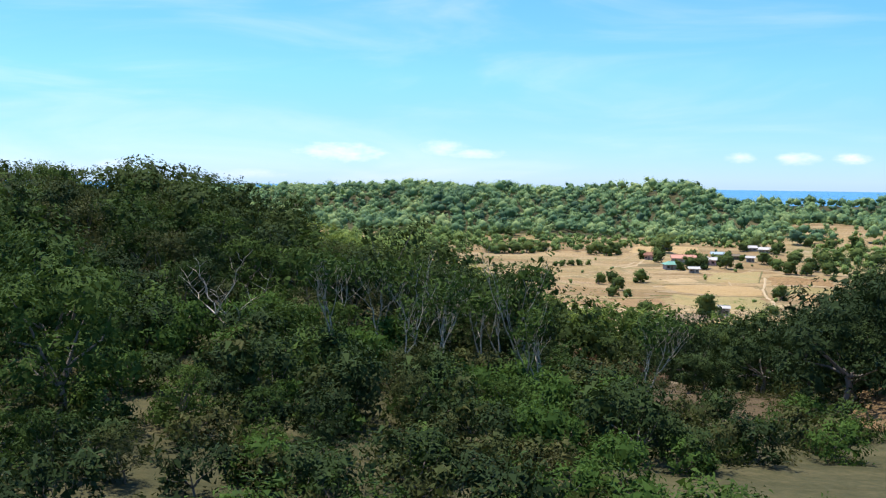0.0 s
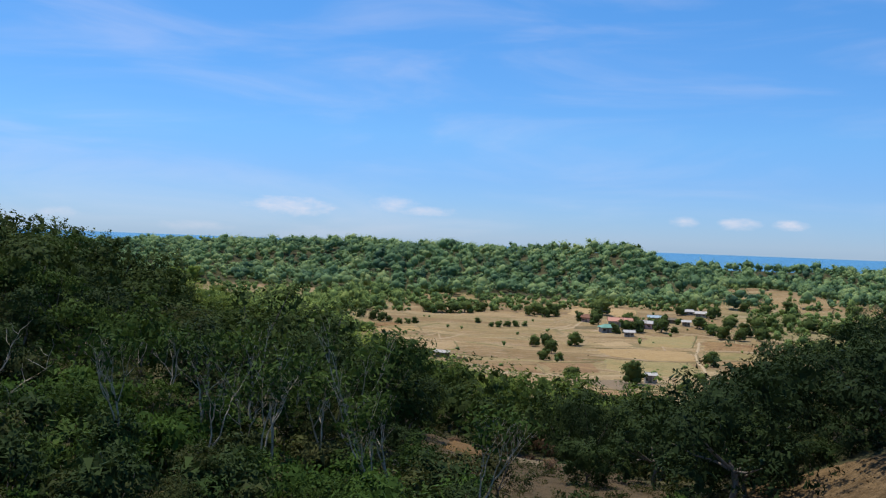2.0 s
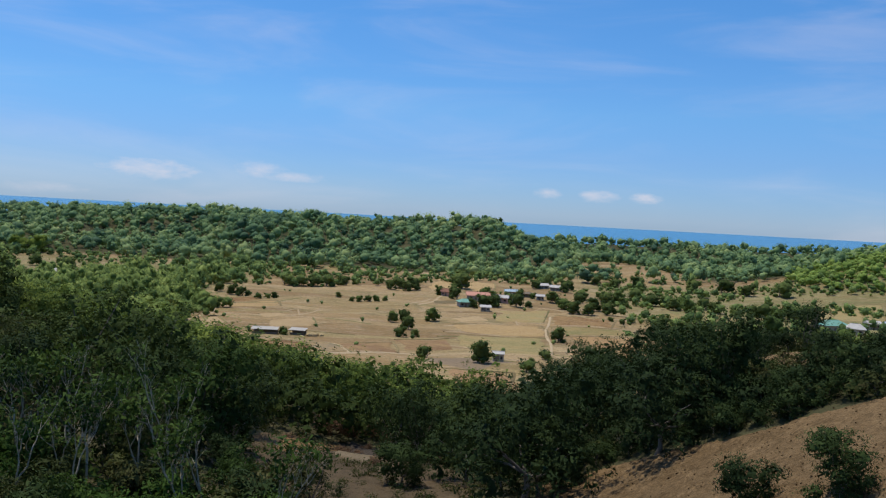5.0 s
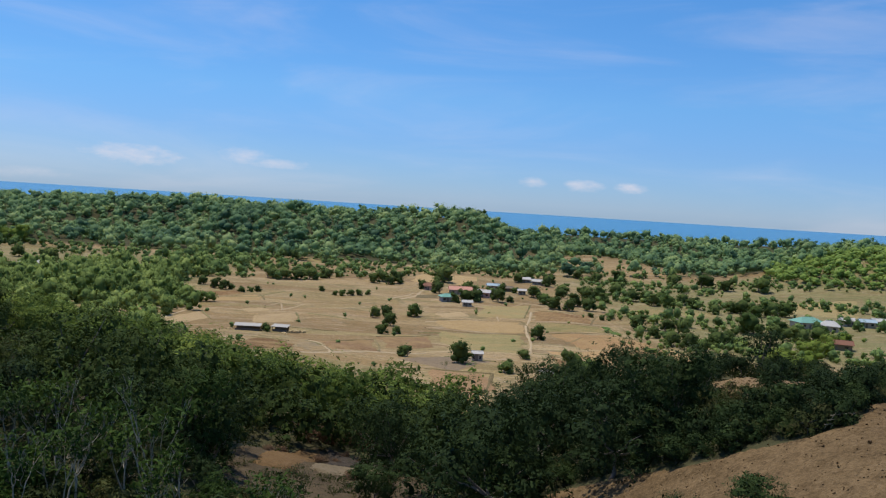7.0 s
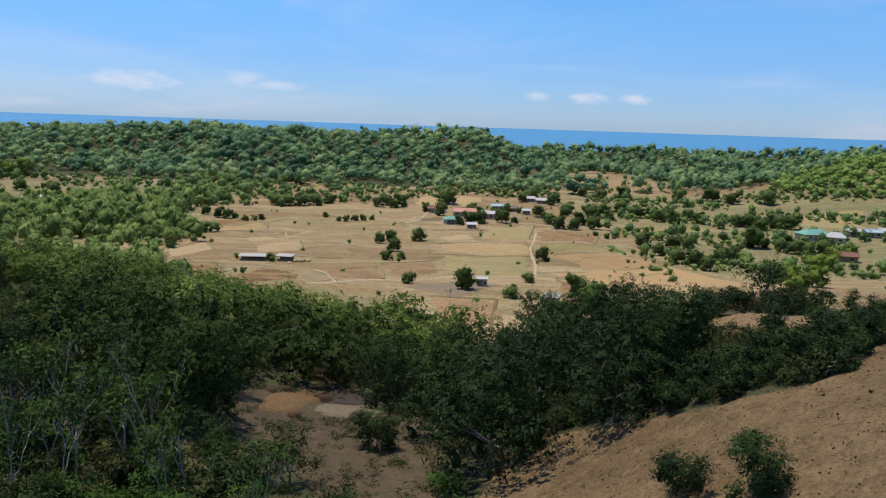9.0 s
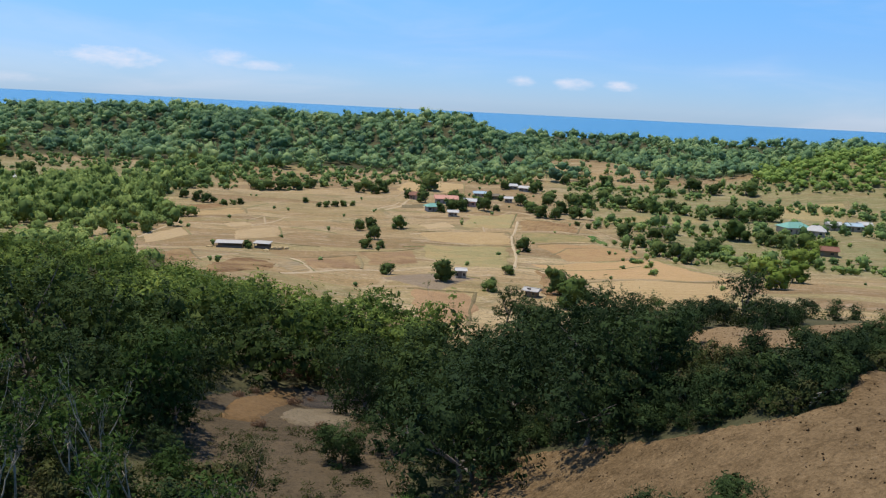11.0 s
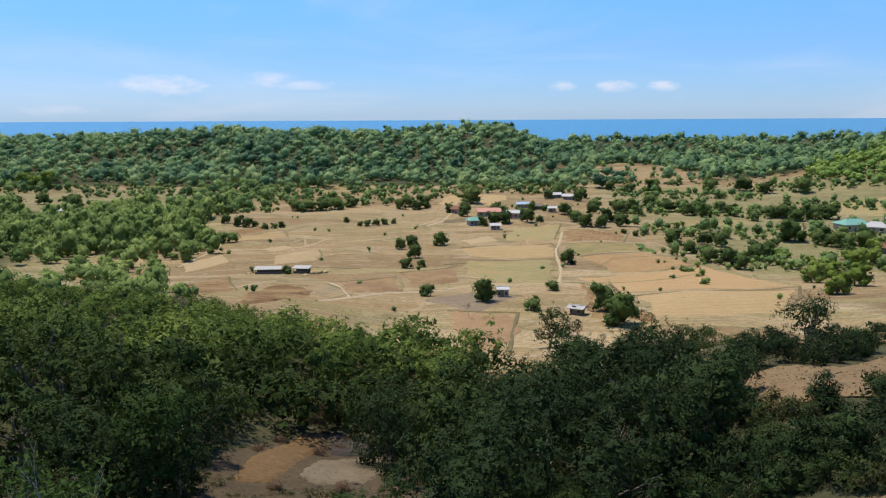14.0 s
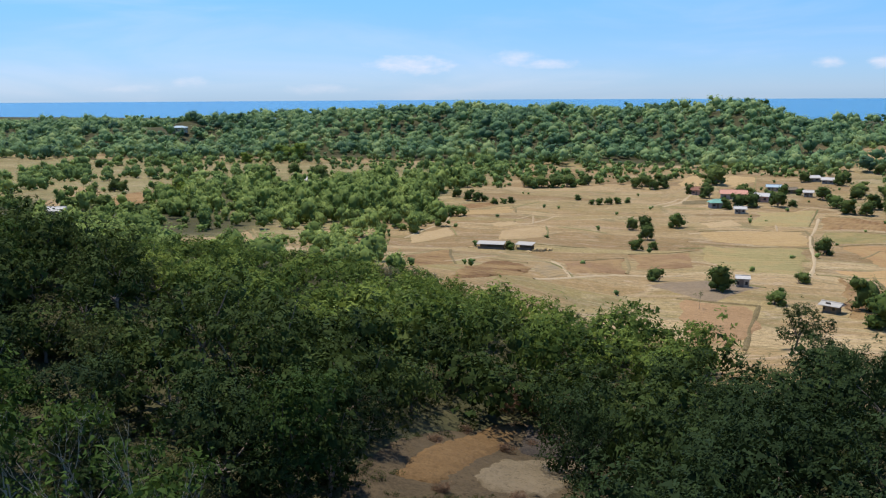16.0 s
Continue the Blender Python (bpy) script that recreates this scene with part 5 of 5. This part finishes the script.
tilled(PLOUGHED, 0.45, SOIL_CLOD, "rough ploughed reddish-brown field on the slope")
tilled(GULLY, 0.7, SOIL_GULLY_SHADED, "bare red-brown earth on the gully floor", 0.14, "gully_floor", "ground")
tilled(UPPER, 0.6, SOIL_CLOD, "reddish-brown upper field behind a hedge")
tilled([(-15.9, 72.5), (-16.2, 80), (-16.3, 92), (-15.6, 99), (-13.4, 101), (-12.7, 97), (-12.5, 86), (-12.3, 78.1), (-13.0, 73.5)], 0.4, SOIL_REDBANK, "bare red earth bank in the gully", 0.34, "bank")
tilled([(-11.5, 77.5), (-11.4, 86), (-9.0, 90.5), (-5.6, 93.5), (-3.9, 88), (-4.1, 81), (-5.8, 75.8), (-9.6, 74.9)], 0.4, STUBBLE, "pale stubble patch on the gully floor", 0.34, "field_plot")
field_plot([(-13.0, 101.7), (-3.3, 99.1), (-4.3, 92.8), (-11.3, 91.9)], SOIL_BURNT, "blackened burnt ground in the gully", 0.33, cells=(20, 16))


def track(points, width, label, name="track", mat=None, category="track", group="tracks between the fields"):
    """A worn footpath or cart track along points on the ground."""
    pts = []
    for (ax, ay), (bx, by) in zip(points, points[1:]):
        n = max(2, int(math.hypot(bx - ax, by - ay) / 3))
        pts += [(ax + (bx - ax) * i / n, ay + (by - ay) * i / n) for i in range(n)]
    pts.append(points[-1])
    verts, faces = [], []
    for i, (x, y) in enumerate(pts):
        qx, qy = pts[min(i + 1, len(pts) - 1)][0] - pts[max(i - 1, 0)][0], pts[min(i + 1, len(pts) - 1)][1] - pts[max(i - 1, 0)][1]
        l = math.hypot(qx, qy)
        w = width * (0.9 + 0.15 * math.sin(i * 0.8) + 0.1 * math.sin(i * 0.31))
        for s, dz in ((-0.75, -0.12), (-0.35, 0.17), (0.35, 0.17), (0.75, -0.12)):
            px, py = x - qy / l * w * s + 0.3 * math.sin(i * 0.23), y + qx / l * w * s
            verts.append((px, py, float(ground_height(px, py)) + dz))
        if i:
            k = i * 4
            faces += [(k - 4 + j, k - 3 + j, k + 1 + j, k + j) for j in range(3)]
    tagged(new(name, mesh_from(name, verts, faces, mat or SOIL_DUST, True)), label, category, group, "structure")


TRACKS = [[(-1.8, 399.6), (19.8, 446.6), (33.5, 453.0)], [(-16.2, 389.3), (-9.1, 414.8), (-0.4, 480.4), (3.6, 509.6)], [(2.1, 394.6), (26.7, 371.6), (45.2, 408.4), (56.9, 395.8)],
          [(-3.4, 318.1), (19.0, 332.0), (34.7, 323.8)]]
for k, points in enumerate(TRACKS):
    track(points, (1.0, 1.3, 0.9, 1.1)[k % 4], "pale worn dirt track across dry fields")
FOOTPATHS = [[(-91.2, 276.7), (-91.3, 322.1), (-97.0, 350.4)], [(-86.8, 321.9), (-66.6, 323.2), (-59.8, 329.3), (-55.6, 354.5)], [(-68.2, 339.4), (-65.4, 356.7), (-58.7, 325.6)], [(-22.3, 383.8), (-10.8, 421.7), (4.2, 412.7)], [(-19.1, 426.4), (-4.9, 498.2)], [(-35.0, 236.3), (-24.9, 202.9)], [(-56.1, 209.8), (-49.9, 235.9)], [(-30.8, 193.3), (-16.4, 216.1), (-1.7, 228.5)], [(-2.8, 296.1), (19.9, 325.0)], [(26.6, 354.1), (25.8, 329.9)], [(43.5, 375.9), (35.9, 323.0), (30.5, 261.0), (27.0, 232.0)], [(46.2, 410.3), (60.6, 372.8), (72.3, 359.9), (77.5, 330.7), (80.2, 292.7), (88.1, 259.9)], [(77.4, 497.5), (105.3, 463.6), (122.5, 457.3), (134.0, 440.5)]]
for k, points in enumerate(FOOTPATHS):
    track(points, (0.7, 0.95, 0.8)[k % 3], "narrow pale footpath across dry fields", "footpath", None, "path")
BUNDS = [[(-5.9, 327.7), (15.6, 325.5), (37.6, 330.4)], [(-4.8, 281.6), (14.1, 290.0), (34.2, 298.5)], [(44.3, 278.2), (52.2, 298.0), (68.6, 305.6)], [(29.2, 240.4), (62.0, 250.6), (74.8, 262.3)], [(42.7, 246.7), (40.4, 218.2)], [(-94.2, 366.3), (-77.5, 367.6), (-70.6, 396.5)], [(-90.5, 391.8), (-72.7, 407.9)], [(-47.8, 318.4), (-30.2, 311.0)], [(-41.8, 375.1), (-22.4, 346.6)], [(13.2, 268.0), (29.8, 266.1)], [(-61.7, 262.6), (-48.1, 274.1), (-31.8, 274.5)]]
for k, points in enumerate(BUNDS):
    track(points, (0.8, 1.1)[k % 2], "low grassy bund between field plots", "field_bank", (BANK_DRY, BANK_GRASS)[k % 2], "bank", "banks between the fields")


# grassy banks along the plots
for k, (mat, a, b, c, d) in enumerate(EAST_PLOTS + WEST_PLOTS + FAR_PLOTS):
    for p, q in (((a, b),), ((b, c),), ((a, b), (b, c)))[k % 3]:
        mid = ((p[0] + q[0]) / 2 + 0.8 * math.sin(k), (p[1] + q[1]) / 2 + 0.8 * math.cos(2 * k))
        track([p, mid, q], 0.4 + 0.2 * (k % 3), "low grassy bank between field plots", "field_bank", (BANK_DRY, BANK_GRASS, BANK_DRY)[k % 3], "bank", "banks between the fields")


# ---- houses ----
def house(x, y, w, d, h, turn, wall, roof, label, rise=0.28, hip=False, openings=2, category="house", group="farmhouses", name="house", eaves=0.7):
    """A small house: walls with door and windows, and a sheet roof with overhanging eaves."""
    ob = thing(name, x, y, None, turn, label, category, group)
    z0 = -0.6
    bm = bmesh.new()
    t = 0.18
    for cx, cy, sx, sy in ((0, -d / 2 + t / 2, w, t), (0, d / 2 - t / 2, w, t), (-w / 2 + t / 2, 0, t, d - 2 * t), (w / 2 - t / 2, 0, t, d - 2 * t)):
        box(bm, cx, cy, (h + z0) / 2, sx, sy, h - z0)
    part("wall", bm, wall, ob)
    bm = bmesh.new()
    top, ww, dd = h + rise * d * 0.6, w / 2 + eaves, d / 2 + eaves
    inset = dd * 0.8 if hip else 0.0
    low = h - 0.12
    for lift in (0.0, 0.09):
        c = [bm.verts.new((sx * ww, sy * dd, low + lift)) for sx, sy in ((-1, -1), (1, -1), (1, 1), (-1, 1))]
        r = [bm.verts.new((-ww + inset, 0, top + lift)), bm.verts.new((ww - inset, 0, top + lift))]
        bm.faces.new((c[0], c[1], r[1], r[0]))
        bm.faces.new((c[2], c[3], r[0], r[1]))
        if hip or lift == 0:
            bm.faces.new((c[1], c[2], r[1]))
            bm.faces.new((c[3], c[0], r[0]))
    bmesh.ops.recalc_face_normals(bm, faces=bm.faces)
    part("roof", bm, roof, ob)
    bm = bmesh.new()
    box(bm, 0, 0, top + 0.11, max(0.4, 2 * (ww - inset)), 0.3, 0.08)
    part("ridge_cap", bm, roof, ob)
    bm = bmesh.new()
    box(bm, -w * 0.12, -d / 2 - 0.02, 1.0, 0.9, 0.07, 2.0)
    part("door", bm, TIMBER, ob, "weathered timber door")
    for k in range(openings):
        cx = w * (0.28 if k == 0 else -0.36) if k < 2 else 0.0
        bm = bmesh.new()
        box(bm, cx, -d / 2 - 0.02, h * 0.55, min(1.2, w * 0.2), 0.06, h * 0.34)
        win = part("window", bm, DARK_GLASS, ob, "dark window opening")
        bm = bmesh.new()
        box(bm, cx, -d / 2 - 0.06, h * 0.55 - h * 0.19, min(1.4, w * 0.24), 0.14, 0.07)
        part("sill", bm, wall, win)
    return ob


VILLAGE = [
    (13.0, 434.0, 11.0, 6.0, 2.8, 4, WALL_GREY, ROOF_RED, "long farmhouse with a faded red sheet roof"), (-2.4, 444.1, 6.0, 5.0, 2.6, -12, WALL_PINK, ROOF_RUST, "pink-walled house with a rusty roof"),
    (6.3, 400.8, 7.0, 5.0, 2.5, 18, WALL_GREY, ROOF_GREEN, "low house with a pale green roof"), (14.7, 378.6, 3.8, 3.0, 2.0, 5, WALL_PALE, ROOF_WHITE, "small shed with a whitish sheet roof"),
    (24.7, 421.6, 5.4, 4.5, 2.8, -8, WALL_PINK, ROOF_WHITE, "pinkish house beside dark trees"), (32.5, 472.5, 6.1, 4.0, 2.2, 3, WALL_PALE, ROOF_BLUE, "small house with a pale blue roof"),
    (55.0, 520.1, 6.0, 4.6, 2.0, 10, WALL_GREY, ROOF_WHITE, "white farmhouse with a galvanised roof"), (62.0, 512.0, 5.6, 4.6, 2.0, -15, WALL_GREY, ROOF_WHITE, "white farmhouse with a galvanised roof"),
    (46.2, 447.2, 3.6, 3.2, 2.2, 0, WALL_PALE, ROOF_WHITE, "small white hut by the orchard"), (39.7, 459.9, 4.7, 3.4, 2.0, 20, WALL_BAMBOO, ROOF_THATCH, "brown bamboo hut with a thatched roof")]
OUTLYING = [
    (-209.7, 437.6, 11.0, 7.0, 2.8, 12, WALL_GREY, ROOF_WHITE, "farmhouse with a bright galvanised roof"), (-153.1, 357.8, 5.0, 4.0, 2.3, -30, WALL_GREY, ROOF_WHITE, "small hut with a white roof under trees"),
    (-223.5, 269.4, 6.3, 5.0, 2.6, 20, WALL_PALE, ROOF_WHITE, "white farmhouse among dense trees"), (-233.5, 418.8, 4.3, 3.5, 2.2, 0, WALL_PALE, ROOF_WHITE, "small white hut at the field edge"),
    (168.2, 377.2, 12.2, 8.0, 3.0, 15, WALL_PALE, ROOF_GREEN, "large house with a green hipped roof"), (175.5, 370.9, 7.4, 5.0, 2.6, -25, WALL_PALE, ROOF_WHITE, "house with a steep whitish gable roof"),
    (195.3, 395.6, 5.9, 4.5, 2.6, 5, WALL_PALE, ROOF_WHITE, "white roadside house with a pale roof"), (203.0, 392.6, 6.6, 4.5, 2.6, -5, WALL_PALE, ROOF_BLUE, "house with a blue sheet roof"),
    (212.0, 399.6, 5.4, 4.5, 2.6, 0, WALL_PALE, ROOF_WHITE, "white roadside house with a pale roof"), (152.6, 314.4, 9.0, 5.0, 2.4, -14, WALL_BAMBOO, ROOF_RUST, "low house with a rusty red roof"),
    (105.3, 357.5, 3.5, 2.8, 1.9, 8, WALL_BAMBOO, ROOF_THATCH, "small thatched field hut")]
for x, y, w, d, h, turn, wall, roof, label in VILLAGE + OUTLYING:
    house(x, y, w, d, h, turn, wall, roof, label, hip=roof in (ROOF_GREEN, ROOF_WHITE) and w > 6.5, rise=0.7 if "steep" in label else 0.42)
house(-474.5, 704.0, 17.0, 9.0, 4.5, 25, WALL_PALE, ROOF_BLUE, "large white house with a blue roof on the ridge", hip=True, openings=3)
house(11.2, 209.5, 2.6, 2.4, 2.2, 3, WALL_PALE, ROOF_WHITE, "small white hut beside a round tree", category="hut", name="hut", eaves=0.25)
house(26.1, 186.4, 2.5, 2.2, 1.5, -28, WALL_BAMBOO, ROOF_GREY, "grey field hut with a bent sheet roof", category="hut", name="hut")
house(-66, 64, 2.6, 2.4, 2.2, 40, WALL_PALE, ROOF_WHITE, "white-walled hut hidden in hillside trees", category="hut", name="hut")


def open_shed(x, y, w, d, turn, label):
    """A long low open-sided livestock shed on posts, with a pale sheet roof."""
    ob = thing("open_shed", x, y, None, turn, label, "shed", "livestock sheds")
    for i in range(int(w / 2) + 1):
        for s in (-1, 1):
            bm = bmesh.new()
            box(bm, -w / 2 + 0.1 + i * (w - 0.2) / int(w / 2), s * (d / 2 - 0.1), 0.5, 0.14, 0.14, 2.2 + 0.2 * s)
            part("post", bm, TIMBER, ob)
    bm = bmesh.new()
    vs = box(bm, 0, 0, 1.72, w + 0.7, d + 0.8, 0.08)
    for v in vs:
        v.co.z += 0.09 * v.co.y
    part("roof", bm, ROOF_GREY, ob, "dull grey sheet roof")
    bm = bmesh.new()
    box(bm, 0, d / 2 - 0.2, 0.4, w - 0.3, 0.1, 1.5)
    part("back_wall", bm, WALL_BAMBOO, ob)
    bm = bmesh.new()
    box(bm, 0, -d / 2 + 0.05, 0.35, w - 0.3, 0.06, 0.7)
    part("front_rail", bm, TIMBER, ob)


planted(FAR_TREE, -52.8, 262.8, rng, 3.4, "dark round bush between two livestock sheds", "bush", "")
open_shed(-58.0, 262.0, 7.6, 3.2, 4, "long open livestock shed with pale roof")
open_shed(-48.1, 264.0, 4.6, 3.0, -6, "short open livestock shed with pale roof")


def straw_heap(x, y, w, h, seed):
    """A slumped heap of threshed straw."""
    rng = np.random.default_rng(seed)
    bm = bmesh.new()
    bmesh.ops.create_icosphere(bm, subdivisions=3, radius=1)
    for v in bm.verts:
        k = 1 + 0.22 * math.sin(v.co.x * 5 + seed) * math.sin(v.co.y * 6) + rng.uniform(-0.06, 0.06)
        v.co = Vector((v.co.x * w * k, v.co.y * w * 0.6 * k, max(v.co.z, -0.25) * h * k))
    ob = part("straw_heap", bm, STRAW, None)
    ob.matrix_world = pose(x, y, float(ground_height(x, y)) + 0.1, 0, 0, seed * 40)
    tagged(ob, "slumped heap of yellow straw beside livestock sheds", "straw heap", "straw heaps")


for x, y, w, h, seed in ((-43.5, 262.5, 2.2, 0.9, 1), (-41.0, 264.5, 1.6, 0.6, 2), (-46.0, 259.0, 1.3, 0.4, 3), (-63.5, 260.5, 1.2, 0.4, 4)):
    straw_heap(x, y, w, h, seed)


def pole_rack(x, y, turn):
    """A leaning rack of thin bamboo poles at the field edge."""
    ob = thing("bamboo_rack", x, y, None, turn, "leaning rack of pale bamboo poles", "rack")
    for i in range(4):
        verts, faces = [], []
        limb(verts, faces, [(-1.4 + i * 0.9, 0.5, -0.3), (-1.2 + i * 0.9, 0.0, 0.6), (-1.05 + i * 0.9, -0.45, 1.35)], [0.045, 0.04, 0.035], 6)
        new("upright_pole", mesh_from("upright_pole", verts, faces, BARK_GREY, True)).parent = ob
    for i in range(3):
        verts, faces = [], []
        limb(verts, faces, [(-1.7, 0.28 - i * 0.3, 0.12 + i * 0.5), (0.2, 0.24 - i * 0.3, 0.2 + i * 0.5), (2.0, 0.3 - i * 0.3, 0.1 + i * 0.52)], [0.04, 0.04, 0.035], 6)
        new("cross_pole", mesh_from("cross_pole", verts, faces, BARK_GREY, True)).parent = ob
    return ob


pole_rack(22.0, 44.4, 25).scale = (0.55, 0.55, 0.6)


# ---- clods and dry tufts on the ploughed slope ----
def clods():
    rng = np.random.default_rng(21)
    verts, faces = [], []
    corners = np.array([(1, 1, 1), (1, -1, -1), (-1, 1, -1), (-1, -1, 1)], float) * 0.6
    for _ in range(7500):
        x, y = rng.uniform(2, 46), rng.uniform(14, 80)
        if not (inside(PLOUGHED, x, y) or inside(UPPER, x, y)):
            continue
        s = rng.uniform(0.035, 0.10) * (1.8 if rng.random() < 0.06 else 1)
        k = len(verts)
        for c in corners:
            p = c * s * rng.uniform(0.6, 1.3, 3)
            verts.append((x + p[0], y + p[1], float(ground_height(x, y)) + 0.18 + p[2] * 0.7))
        faces += [(k, k + 1, k + 2), (k, k + 2, k + 3), (k, k + 3, k + 1), (k + 1, k + 3, k + 2)]
    tagged(new("clods", mesh_from("clods", verts, faces, SOIL_CLOD)), "loose clods of reddish ploughed soil", "soil", kind="stuff")


clods()
woods("dry_tufts", SCRUB, [p for p in scatter(3, 44, 22, 80, 3.4, lambda x, y: inside(PLOUGHED, x, y) or inside(UPPER, x, y), 22)], 22, 0.22, LEAF_SCRUB, "small dry weed tufts on ploughed soil", "weeds", trunks=False)
woods("gully_weeds", SCRUB, scatter(-18, 2, 48, 106, 1.5, lambda x, y: inside(GULLY, x, y) and math.sin(x * 0.8) * math.sin(y * 0.5) > -0.35 and not (-16.5 < x < -4.5 and 74 < y < 100), 23), 23, 0.62, LEAF_SCRUB, "dry weeds on the gully floor", "weeds", trunks=False)

# the first of each kind stood at the origin only to be copied
for first in KINDS:
    for ob in (*first.children_recursive, first):
        bpy.data.objects.remove(ob)
